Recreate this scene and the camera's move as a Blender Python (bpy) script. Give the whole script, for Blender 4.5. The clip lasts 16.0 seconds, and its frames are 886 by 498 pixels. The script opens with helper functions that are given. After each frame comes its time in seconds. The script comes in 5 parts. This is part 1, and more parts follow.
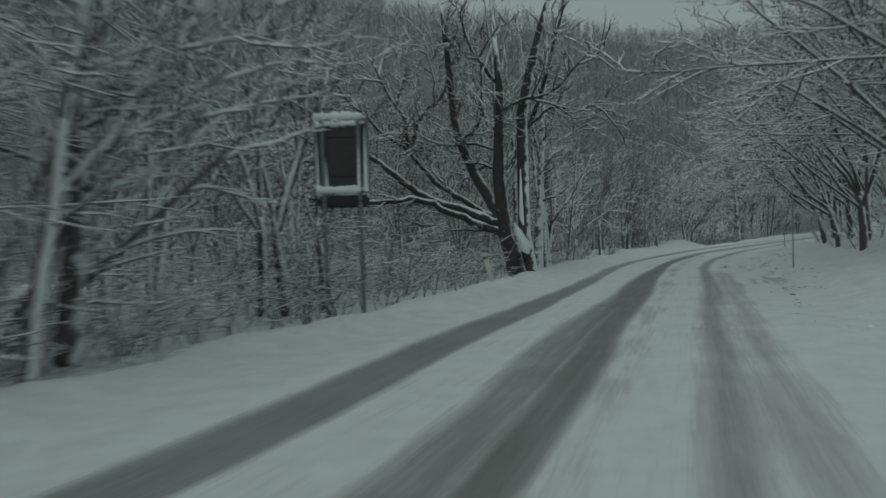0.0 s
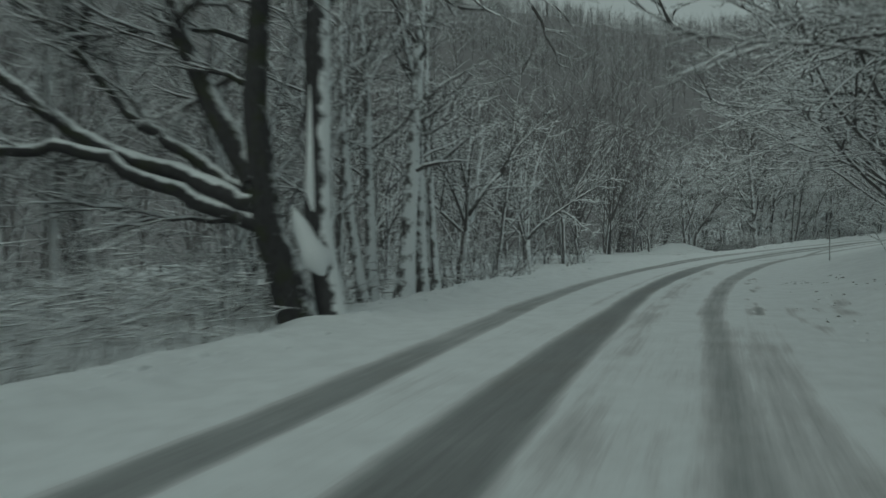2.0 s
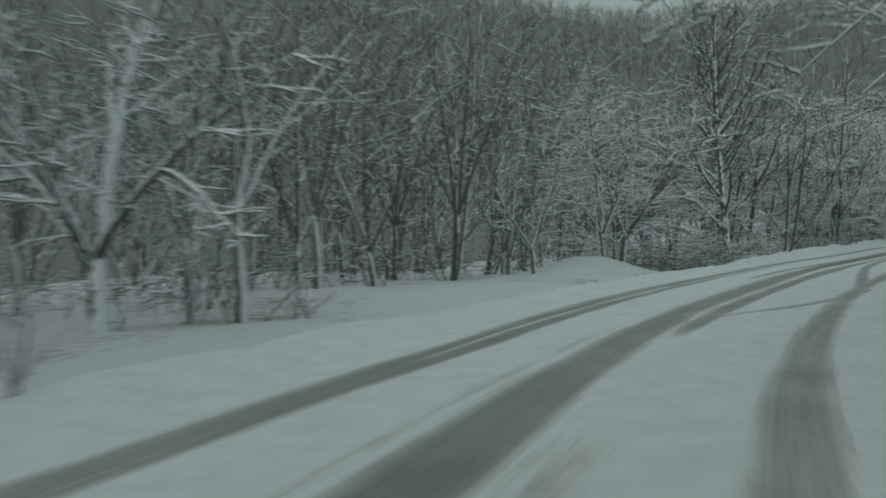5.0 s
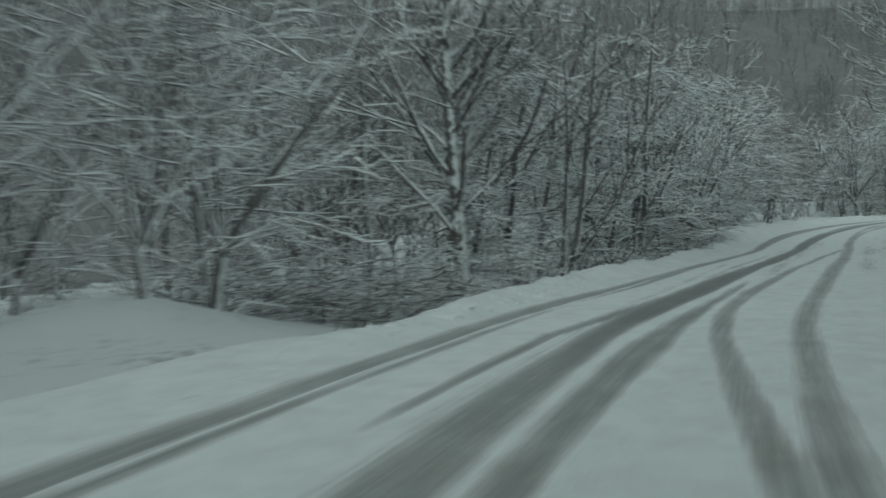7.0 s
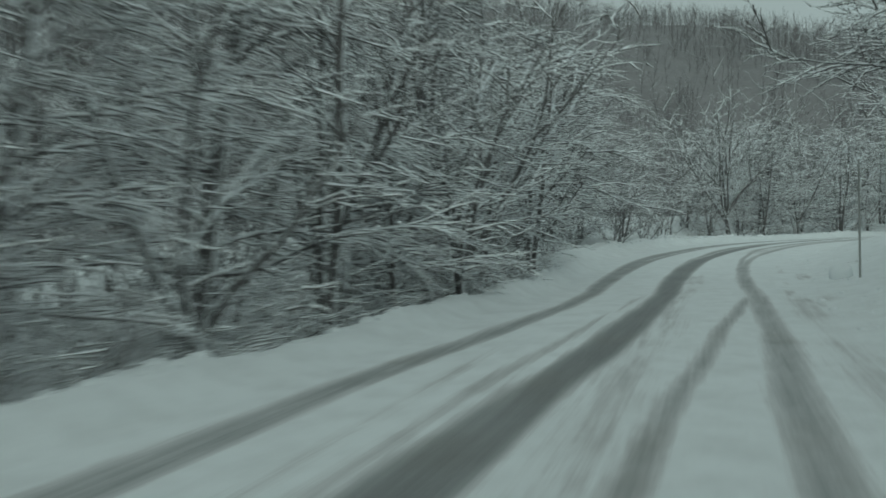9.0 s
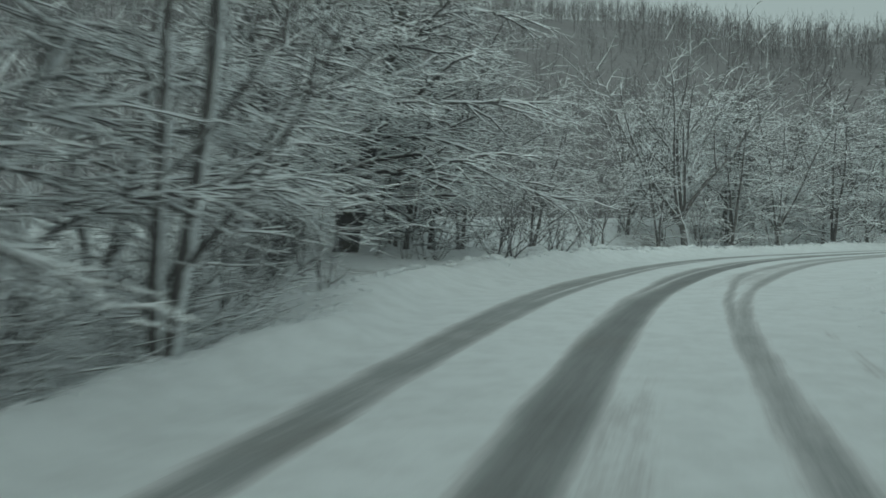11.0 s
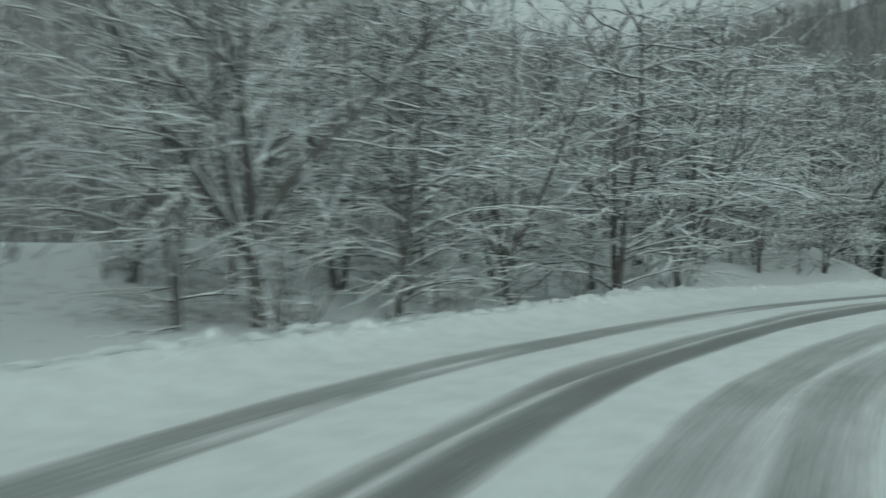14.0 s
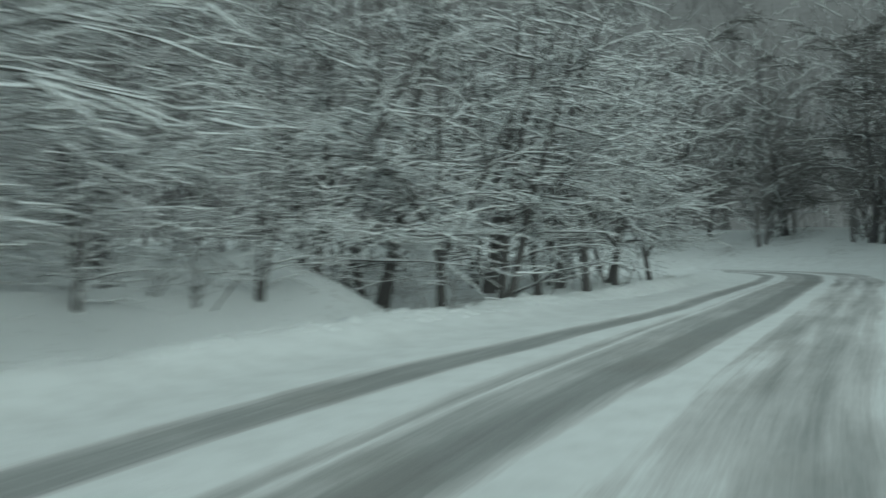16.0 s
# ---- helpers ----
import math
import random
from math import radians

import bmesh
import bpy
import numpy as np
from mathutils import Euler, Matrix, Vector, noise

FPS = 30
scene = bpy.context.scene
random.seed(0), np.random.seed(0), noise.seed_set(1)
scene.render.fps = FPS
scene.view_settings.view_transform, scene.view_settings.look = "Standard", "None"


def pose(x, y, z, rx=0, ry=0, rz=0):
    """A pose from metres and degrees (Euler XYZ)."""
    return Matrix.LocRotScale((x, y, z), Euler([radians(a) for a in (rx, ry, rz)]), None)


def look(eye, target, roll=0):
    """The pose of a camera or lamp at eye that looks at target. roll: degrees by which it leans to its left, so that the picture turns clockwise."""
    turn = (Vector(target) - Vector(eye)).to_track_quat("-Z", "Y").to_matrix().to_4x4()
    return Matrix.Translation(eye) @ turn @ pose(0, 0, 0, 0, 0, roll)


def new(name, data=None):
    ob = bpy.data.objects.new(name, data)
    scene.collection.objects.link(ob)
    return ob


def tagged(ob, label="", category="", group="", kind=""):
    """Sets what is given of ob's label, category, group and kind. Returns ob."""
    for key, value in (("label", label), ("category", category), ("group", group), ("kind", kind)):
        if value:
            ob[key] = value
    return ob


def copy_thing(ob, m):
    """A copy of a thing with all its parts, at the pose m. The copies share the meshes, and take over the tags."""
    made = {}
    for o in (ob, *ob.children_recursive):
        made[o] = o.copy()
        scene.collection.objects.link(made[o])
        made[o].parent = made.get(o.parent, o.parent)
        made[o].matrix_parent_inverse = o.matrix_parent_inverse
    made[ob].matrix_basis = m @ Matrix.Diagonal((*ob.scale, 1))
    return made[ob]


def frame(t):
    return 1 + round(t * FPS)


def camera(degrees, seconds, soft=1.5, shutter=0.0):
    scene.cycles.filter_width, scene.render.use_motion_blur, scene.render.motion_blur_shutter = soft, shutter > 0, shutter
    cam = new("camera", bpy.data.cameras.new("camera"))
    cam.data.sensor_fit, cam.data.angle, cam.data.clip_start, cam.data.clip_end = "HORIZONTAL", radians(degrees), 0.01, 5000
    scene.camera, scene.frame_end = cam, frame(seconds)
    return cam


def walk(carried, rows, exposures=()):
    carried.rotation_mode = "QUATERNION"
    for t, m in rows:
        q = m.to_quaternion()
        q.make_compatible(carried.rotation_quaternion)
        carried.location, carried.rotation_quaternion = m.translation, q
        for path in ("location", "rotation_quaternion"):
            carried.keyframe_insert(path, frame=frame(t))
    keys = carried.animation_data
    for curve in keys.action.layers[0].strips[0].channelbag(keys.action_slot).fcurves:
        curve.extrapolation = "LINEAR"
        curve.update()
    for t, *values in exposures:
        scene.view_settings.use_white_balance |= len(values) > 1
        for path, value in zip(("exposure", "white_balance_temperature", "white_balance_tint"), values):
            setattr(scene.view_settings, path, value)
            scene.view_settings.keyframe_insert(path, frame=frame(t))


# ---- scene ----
cam = camera(53.1, 16.0, soft=1.6, shutter=0.6)
PATH = [
    (0, (-0.122, -0.023, 1.256), (-0.121, 1.977, 1.237), -1.9),
    (0.5, (1.087, 3.982, 1.251), (1.07, 5.982, 1.233), -2.0),
    (1, (2.274, 8.036, 1.235), (2.25, 10.036, 1.22), -1.4),
    (1.5, (3.417, 12.261, 1.289), (3.399, 14.261, 1.269), -0.7),
    (2, (4.646, 16.399, 1.291), (4.636, 18.399, 1.262), -0.6),
    (2.5, (5.9, 20.677, 1.267), (5.895, 22.677, 1.24), -1.3),
    (3, (6.891, 24.69, 1.204), (6.899, 26.689, 1.189), -1.5),
    (3.2, (7.378, 26.387, 1.238), (7.386, 28.387, 1.218), -1.3),
    (5.3, (13.533, 43.908, 1.196), (13.662, 45.903, 1.187), -1.3),
    (5.5, (14.167, 45.521, 1.229), (14.335, 47.514, 1.219), -1.3),
    (6, (15.93, 49.451, 1.288), (16.198, 51.433, 1.281), -1.3),
    (6.5, (17.862, 53.19, 1.337), (18.237, 55.154, 1.325), -1.1),
    (7, (20.062, 57.082, 1.437), (20.558, 59.019, 1.417), -1.1),
    (7.5, (22.387, 60.599, 1.417), (22.958, 62.515, 1.405), -2.0),
    (8, (24.772, 64.162, 1.456), (25.414, 66.056, 1.458), -0.8),
    (8.5, (27.179, 67.529, 1.548), (27.893, 69.397, 1.551), -0.7),
    (9, (29.917, 70.828, 1.679), (30.69, 72.672, 1.684), -0.0),
    (9.5, (32.634, 74.125, 1.799), (33.446, 75.953, 1.802), 1.3),
    (9.7, (33.677, 75.443, 1.801), (34.509, 77.262, 1.812), 0.9),
    (11.8, (45.053, 88.797, 2.321), (45.952, 90.584, 2.334), 0.7),
    (12, (46.313, 90.053, 2.348), (47.215, 91.838, 2.372), 0.2),
    (12.5, (49.38, 93.333, 2.487), (50.32, 95.097, 2.531), -0.2),
    (13, (52.487, 96.166, 2.728), (53.524, 97.875, 2.781), -0.0),
    (13.5, (55.859, 98.889, 2.974), (57.046, 100.498, 3.031), -0.2),
    (14, (59.269, 101.016, 3.19), (60.591, 102.516, 3.254), -0.3),
    (14.5, (62.851, 102.894, 3.257), (64.332, 104.235, 3.348), -1.2),
    (15, (66.604, 104.279, 3.471), (68.219, 105.456, 3.55), -1.1),
    (15.5, (70.482, 105.29, 3.609), (72.221, 106.277, 3.649), -0.4),
    (16, (74.318, 105.749, 3.814), (76.155, 106.54, 3.838), -0.6),
]
LIGHT = [(0, -1.14, 6120, -12), (1.5, -1.14, 6120, -12), (3.0, -1.06, 6120, -12), (5.5, -0.83, 6050, -13), (7.5, -0.83, 6020, -14), (9.0, -0.69, 6000, -14),
         (12.5, -0.6, 6000, -14), (14, -0.53, 5980, -14), (16, -0.42, 5960, -14)]
walk(cam, [(t, look(eye, target, roll)) for t, eye, target, roll in PATH], LIGHT)

# ---- world and light ----
world = bpy.data.worlds.new("overcast_sky")
scene.world = world
world.use_nodes = True
wn, wl = world.node_tree.nodes, world.node_tree.links
wn.clear()
sky = wn.new("ShaderNodeTexSky")
sky.sky_type = "NISHITA"
sky.sun_disc = False
sky.sun_elevation, sky.sun_rotation = radians(34), radians(215)
sky.air_density, sky.dust_density, sky.ozone_density = 1.0, 8.0, 1.0
grey = wn.new("ShaderNodeHueSaturation")
grey.inputs["Saturation"].default_value = 0.2
wbg = wn.new("ShaderNodeBackground")
wbg.inputs["Strength"].default_value = 0.145
wout = wn.new("ShaderNodeOutputWorld")
cloud = wn.new("ShaderNodeMix")  # a closed cloud layer evens the sky out
cloud.data_type = "RGBA"
cloud.inputs[0].default_value = 0.8
cloud.inputs[7].default_value = (4.3, 4.45, 4.6, 1)
wl.new(sky.outputs["Color"], grey.inputs["Color"])
wl.new(grey.outputs["Color"], cloud.inputs[6])
wl.new(cloud.outputs[2], wbg.inputs["Color"])
wl.new(wbg.outputs["Background"], wout.inputs["Surface"])

sun = new("sun", bpy.data.lights.new("sun", "SUN"))
sun.data.energy, sun.data.angle, sun.data.color = 0.5, radians(80), (1.0, 0.98, 0.95)
sun.matrix_world = look((-34, -49, 36), (0, 0, 0))


# ---- materials ----
def material(name):
    m = bpy.data.materials.new(name)
    m.use_nodes = True
    return m, m.node_tree.nodes, m.node_tree.links, m.node_tree.nodes["Principled BSDF"]


def noise_of(nt, links, scale, detail=4.0, rough=0.6, coord=None, stretch=None):
    tex = nt.new("ShaderNodeTexNoise")
    tex.inputs["Scale"].default_value = scale
    tex.inputs["Detail"].default_value = detail
    tex.inputs["Roughness"].default_value = rough
    if coord is None:
        coord = nt.new("ShaderNodeTexCoord").outputs["Object"]
    if stretch:
        mp = nt.new("ShaderNodeMapping")
        mp.inputs["Scale"].default_value = stretch
        links.new(coord, mp.inputs["Vector"])
        coord = mp.outputs["Vector"]
    links.new(coord, tex.inputs["Vector"])
    return tex.outputs["Fac"]


def ramp_of(nt, links, fac, *stops):
    r = nt.new("ShaderNodeValToRGB")
    els = r.color_ramp.elements
    while len(els) < len(stops):
        els.new(0.5)
    for e, (p, c) in zip(els, stops):
        e.position = p
        e.color = (c, c, c, 1) if isinstance(c, (int, float)) else (*c, 1)
    links.new(fac, r.inputs["Fac"])
    return r.outputs["Color"]


def maths(nt, links, op, a, b=None, clamp=False):
    n = nt.new("ShaderNodeMath")
    n.operation, n.use_clamp = op, clamp
    for i, v in enumerate((a, b)):
        if v is None:
            continue
        if isinstance(v, (int, float)):
            n.inputs[i].default_value = v
        else:
            links.new(v, n.inputs[i])
    return n.outputs[0]


def mixed(nt, links, fac, a, b):
    n = nt.new("ShaderNodeMix")
    n.data_type = "RGBA"
    for socket, v in ((n.inputs[0], fac), (n.inputs[6], a), (n.inputs[7], b)):
        if isinstance(v, (int, float)):
            socket.default_value = v
        elif isinstance(v, tuple):
            socket.default_value = (*v, 1)
        else:
            links.new(v, socket)
    return n.outputs[2]


def bumped(nt, links, height, strength, distance, shader):
    b = nt.new("ShaderNodeBump")
    b.inputs["Strength"].default_value = strength
    b.inputs["Distance"].default_value = distance
    links.new(height, b.inputs["Height"])
    links.new(b.outputs["Normal"], shader.inputs["Normal"])


SNOW = (0.86, 0.885, 0.90)


def snow_material():
    m, nt, ln, sh = material("snow")
    big = noise_of(nt, ln, 0.7, 5)
    fine = noise_of(nt, ln, 9.0, 6, 0.7)
    ln.new(mixed(nt, ln, big, (0.81, 0.835, 0.85), SNOW), sh.inputs["Base Color"])
    sh.inputs["Roughness"].default_value = 0.75
    bumped(nt, ln, maths(nt, ln, "ADD", big, maths(nt, ln, "MULTIPLY", fine, 0.4)), 0.6, 0.08, sh)
    return m


def ground_material():
    """Forest floor and banks: snow with litter, stems and soil breaking through by patches."""
    m, nt, ln, sh = material("snowy_ground")
    big = noise_of(nt, ln, 0.25, 5)
    fine = noise_of(nt, ln, 5.0, 7, 0.75)
    patch = maths(nt, ln, "ADD", maths(nt, ln, "MULTIPLY", big, 0.6), maths(nt, ln, "MULTIPLY", fine, 0.55))
    mask = ramp_of(nt, ln, patch, (0.60, 0.0), (0.74, 0.8))
    ln.new(mixed(nt, ln, mask, SNOW, (0.13, 0.11, 0.085)), sh.inputs["Base Color"])
    sh.inputs["Roughness"].default_value = 0.8
    bumped(nt, ln, fine, 0.7, 0.12, sh)
    return m


def hill_material():
    """Far slope: brush, litter and snow, in narrow pale greys that stand in for haze."""
    m, nt, ln, sh = material("hazed_far_slope")
    a = noise_of(nt, ln, 0.12, 6, 0.7)
    b = noise_of(nt, ln, 1.2, 6, 0.75)
    v = maths(nt, ln, "ADD", maths(nt, ln, "MULTIPLY", a, 0.5), maths(nt, ln, "MULTIPLY", b, 0.5))
    ln.new(ramp_of(nt, ln, v, (0.36, (0.19, 0.185, 0.19)), (0.52, (0.24, 0.235, 0.24)), (0.72, (0.32, 0.315, 0.325))), sh.inputs["Base Color"])
    sh.inputs["Roughness"].default_value = 0.95
    return m


def road_material():
    """Packed snow, grey slush and wet asphalt by how far the wheels have worn it (attribute 'bare')."""
    m, nt, ln, sh = material("snowy_road")
    at = nt.new("ShaderNodeAttribute")
    at.attribute_name = "bare"
    uv = nt.new("ShaderNodeUVMap")
    uv.uv_map = "along"
    streak = noise_of(nt, ln, 1.0, 6, 0.7, uv.outputs["UV"], (0.5, 9.0, 1))
    thin = noise_of(nt, ln, 1.0, 4, 0.6, uv.outputs["UV"], (0.22, 26.0, 1))
    fine = noise_of(nt, ln, 14.0, 6, 0.75)
    broad = noise_of(nt, ln, 0.6, 4, 0.6)
    n1 = maths(nt, ln, "SUBTRACT", streak, 0.5)
    n2 = maths(nt, ln, "SUBTRACT", fine, 0.5)
    n3 = maths(nt, ln, "SUBTRACT", broad, 0.5)
    v = maths(nt, ln, "ADD", at.outputs["Fac"], maths(nt, ln, "MULTIPLY", n1, 0.42))
    v = maths(nt, ln, "ADD", v, maths(nt, ln, "MULTIPLY", n2, 0.24))
    v = maths(nt, ln, "ADD", v, maths(nt, ln, "MULTIPLY", n3, 0.25))
    v = maths(nt, ln, "ADD", v, maths(nt, ln, "MULTIPLY", maths(nt, ln, "SUBTRACT", thin, 0.5), 0.16))
    cake = mixed(nt, ln, ramp_of(nt, ln, noise_of(nt, ln, 2.2, 6, 0.72), (0.42, 0.0), (0.64, 1.0)), SNOW, (0.77, 0.79, 0.80))
    worn = ramp_of(nt, ln, v, (0.06, (0.86, 0.88, 0.89)), (0.26, (0.64, 0.64, 0.645)), (0.52, (0.35, 0.36, 0.36)), (0.95, (0.145, 0.147, 0.146)))
    soil = noise_of(nt, ln, 0.35, 5, 0.7)
    grit = maths(nt, ln, "MULTIPLY", ramp_of(nt, ln, soil, (0.5, 0.0), (0.68, 0.28)), ramp_of(nt, ln, v, (0.12, 0.0), (0.4, 1.0)))
    base = mixed(nt, ln, ramp_of(nt, ln, v, (0.04, 0.0), (0.22, 1.0)), cake, worn)
    ln.new(mixed(nt, ln, grit, base, (0.20, 0.175, 0.14)), sh.inputs["Base Color"])
    ln.new(ramp_of(nt, ln, v, (0.2, 0.75), (0.9, 0.55)), sh.inputs["Roughness"])
    h = maths(nt, ln, "ADD", maths(nt, ln, "MULTIPLY", fine, 0.5), maths(nt, ln, "MULTIPLY", streak, 0.5))
    bumped(nt, ln, h, 0.5, 0.03, sh)
    return m


def bark_material(name, dark, light, wind=0.45, cover=0.15, moss=None, patchy=1.6):
    """Bark with snow lying on what faces up and plastered on what faces the wind."""
    m, nt, ln, sh = material(name)
    geo = nt.new("ShaderNodeNewGeometry")
    rough = noise_of(nt, ln, 22.0, 5, 0.7, None, (1, 1, 0.25))
    bark = ramp_of(nt, ln, rough, (0.3, dark), (0.7, light))
    if moss:
        bark = mixed(nt, ln, ramp_of(nt, ln, noise_of(nt, ln, 3.0, 5), (0.5, 0.0), (0.62, 0.8)), bark, moss)
    dot = nt.new("ShaderNodeVectorMath")
    dot.operation = "DOT_PRODUCT"
    dot.inputs[1].default_value = (0.95 * wind, 0.1 * wind, 0.9)
    ln.new(geo.outputs["Normal"], dot.inputs[0])
    lump = noise_of(nt, ln, 4.5, 5, 0.65)
    v = maths(nt, ln, "ADD", dot.outputs["Value"], maths(nt, ln, "MULTIPLY", maths(nt, ln, "SUBTRACT", lump, 0.5), patchy))
    mask = ramp_of(nt, ln, maths(nt, ln, "ADD", v, cover - 0.1), (0.18, 0.0), (0.44, 1.0))
    ln.new(mixed(nt, ln, mask, bark, SNOW), sh.inputs["Base Color"])
    sh.inputs["Roughness"].default_value = 0.85
    bumped(nt, ln, maths(nt, ln, "ADD", rough, maths(nt, ln, "MULTIPLY", mask, 1.2)), 0.6, 0.02, sh)
    return m


def plain(name, colour, rough=0.6, metal=0.0, spread=0.25, scale=8.0):
    m, nt, ln, sh = material(name)
    n = noise_of(nt, ln, scale, 6, 0.7)
    lo = tuple(c * (1 - spread) for c in colour)
    hi = tuple(min(1, c * (1 + spread)) for c in colour)
    ln.new(ramp_of(nt, ln, n, (0.3, lo), (0.7, hi)), sh.inputs["Base Color"])
    sh.inputs["Roughness"].default_value = rough
    sh.inputs["Metallic"].default_value = metal
    bumped(nt, ln, n, 0.2, 0.005, sh)
    return m


M_SNOW = snow_material()
M_GROUND = ground_material()
M_HILL = hill_material()
M_ROAD = road_material()
# bark tone includes some lightening in place of haze
M_TRUNK = bark_material("dark_bark", (0.062, 0.060, 0.063), (0.149, 0.145, 0.152), 0.55, 0.02, (0.075, 0.077, 0.055))
M_MAPLE = bark_material("mossy_black_bark", (0.019, 0.018, 0.019), (0.062, 0.060, 0.063), 0.2, -0.02, (0.035, 0.04, 0.02), 1.2)
M_PATCH = bark_material("half_plastered_bark", (0.021, 0.02, 0.021), (0.072, 0.07, 0.073), 0.7, 0.16)
M_PALE = bark_material("pale_bark", (0.093, 0.090, 0.095), (0.268, 0.260, 0.273), 1.0, 0.30)
M_LIMB = bark_material("snowy_limb", (0.055, 0.051, 0.049), (0.130, 0.122, 0.118), 0.4, 0.32, None, 0.9)
M_TWIG = bark_material("snowy_twig", (0.075, 0.069, 0.067), (0.150, 0.139, 0.136), 0.35, 0.18, None, 1.0)
# snow over bark; the bark's own darks are raised here to imitate haze
M_PLASTER = bark_material("plastered_bark", (0.085, 0.080, 0.078), (0.190, 0.182, 0.178), 0.95, 0.3, None, 1.3)
M_LADEN = bark_material("snow_laden_twig", (0.150, 0.140, 0.136), (0.270, 0.258, 0.252), 0.4, 0.64, None, 0.8)
# bark paled and greyed: the haze before the far slopes, put into the colour
M_FARTWIG = bark_material("hazed_far_twig", (0.155, 0.148, 0.150), (0.25, 0.242, 0.247), 0.35, 0.12, None, 1.0)
# both deep-wood barks have lifted darks, painting in the haze between the trees
M_VEIL = bark_material("hazed_snowy_twig", (0.150, 0.142, 0.140), (0.260, 0.250, 0.248), 0.35, 0.36, None, 1.0)
M_DEEP = bark_material("hazed_deep_twig", (0.098, 0.091, 0.091), (0.175, 0.165, 0.164), 0.35, -0.03, None, 1.2)
M_DIM = bark_material("dim_wood_twig", (0.100, 0.096, 0.092), (0.180, 0.173, 0.166), 0.35, 0.04, None, 1.2)
M_CRUST = bark_material("snow_crusted_bark", (0.06, 0.056, 0.055), (0.17, 0.162, 0.158), 0.35, 0.52, None, 2.2)
M_BOUGH = bark_material("snow_laden_bough", (0.08, 0.074, 0.072), (0.17, 0.160, 0.156), 0.35, 0.4, None, 0.6)
M_PANEL = plain("sign_back_metal", (0.035, 0.037, 0.038), 0.55, 0.0, 0.2, 5)
M_STEEL = plain("galvanised_steel", (0.22, 0.23, 0.23), 0.5, 0.6, 0.2, 20)
M_WHITE = plain("white_plastic", (0.62, 0.62, 0.58), 0.5, 0, 0.12, 12)
M_BLACK = plain("black_plastic", (0.02, 0.02, 0.02), 0.5)
M_SOIL = plain("clod_soil", (0.085, 0.078, 0.07), 0.95, 0, 0.5, 15)
M_POLE = plain("weathered_pole", (0.30, 0.30, 0.29), 0.7, 0, 0.3, 10)
M_RED = plain("reflector", (0.35, 0.30, 0.25), 0.2)


# ---- plan of the road: the line that the car keeps, with its height ----
LINE = [(-14, -48, 0.0), (-7.2, -24, 0.0), (-0.1, 0.0, 0.0), (4.6, 16.4, 0.0), (9.7, 33.0, 0.0), (14.2, 45.6, 0.0), (17.9, 53.2, 0.07),
        (22.4, 60.6, 0.17), (27.2, 67.5, 0.30), (32.6, 74.1, 0.53), (39.3, 82.1, 0.80), (46.3, 90.0, 1.10), (52.5, 96.2, 1.46),
        (59.3, 101.0, 1.90), (66.6, 104.3, 2.24), (74.3, 105.75, 2.56), (80, 106.05, 2.72), (86, 105.75, 2.84),
        (96, 105.15, 2.98), (104, 104.75, 3.06), (110, 105.1, 3.12), (115.3, 107.3, 3.15), (119.5, 111.8, 3.2), (121.5, 118, 3.25), (122.6, 127, 3.3), (123, 136, 3.35)]


def spline(points, step=0.5):
    p = np.array(points, float)
    p = np.vstack([2 * p[0] - p[1], p, 2 * p[-1] - p[-2]])
    out = []
    for i in range(1, len(p) - 2):
        n = max(2, int(np.linalg.norm(p[i + 1] - p[i]) / 0.1))
        for k in range(n):
            t = k / n
            out.append(0.5 * (2 * p[i] + (p[i + 1] - p[i - 1]) * t + (2 * p[i - 1] - 5 * p[i] + 4 * p[i + 1] - p[i + 2]) * t * t
                              + (3 * p[i] - p[i - 1] - 3 * p[i + 1] + p[i + 2]) * t ** 3))
    out = np.array(out)
    s = np.r_[0, np.cumsum(np.hypot(*np.diff(out[:, :2], axis=0).T))]
    q = np.arange(0, s[-1], step)
    return np.stack([np.interp(q, s, out[:, i]) for i in range(3)], 1), q


ROAD, SS = spline(LINE, 0.4)
S0 = SS[np.argmin(np.hypot(ROAD[:, 0] + 0.1, ROAD[:, 1]))]
SS = SS - S0
TAN = np.gradient(ROAD[:, :2], axis=0)
TAN /= np.hypot(TAN[:, 0], TAN[:, 1])[:, None]
RIGHT = np.stack([TAN[:, 1], -TAN[:, 0]], 1)


def smooth(a, b, x):
    t = np.clip((np.asarray(x, float) - a) / (b - a), 0, 1)
    return t * t * (3 - 2 * t)


RNG = np.random.RandomState(7)
LATTICE = RNG.rand(128, 128)


def wave(x, y, size):
    """Smooth value noise, -1 to 1, with lumps of the given size."""
    u, v = np.asarray(x, float) / size, np.asarray(y, float) / size
    i, j = np.floor(u).astype(int), np.floor(v).astype(int)
    fu, fv = u - i, v - j
    fu, fv = fu * fu * (3 - 2 * fu), fv * fv * (3 - 2 * fv)
    g = lambda a, b: LATTICE[a % 128, b % 128]
    top = g(i, j) * (1 - fu) + g(i + 1, j) * fu
    low = g(i, j + 1) * (1 - fu) + g(i + 1, j + 1) * fu
    return (top * (1 - fv) + low * fv) * 2 - 1


def crest_of(s):
    """How far from the car's line the crest of the outer verge lies."""
    return np.interp(s, (0, 10, 14, 26, 33, 38, 45, 72, 80, 85, 96, 104, 110, 140, 147, 156),
                     (5.6, 5.6, 5.0, 4.9, 5.6, 5.8, 5.3, 4.5, 4.15, 3.7, 3.6, 4.3, 6.1, 6.1, 5.5, 4.6))


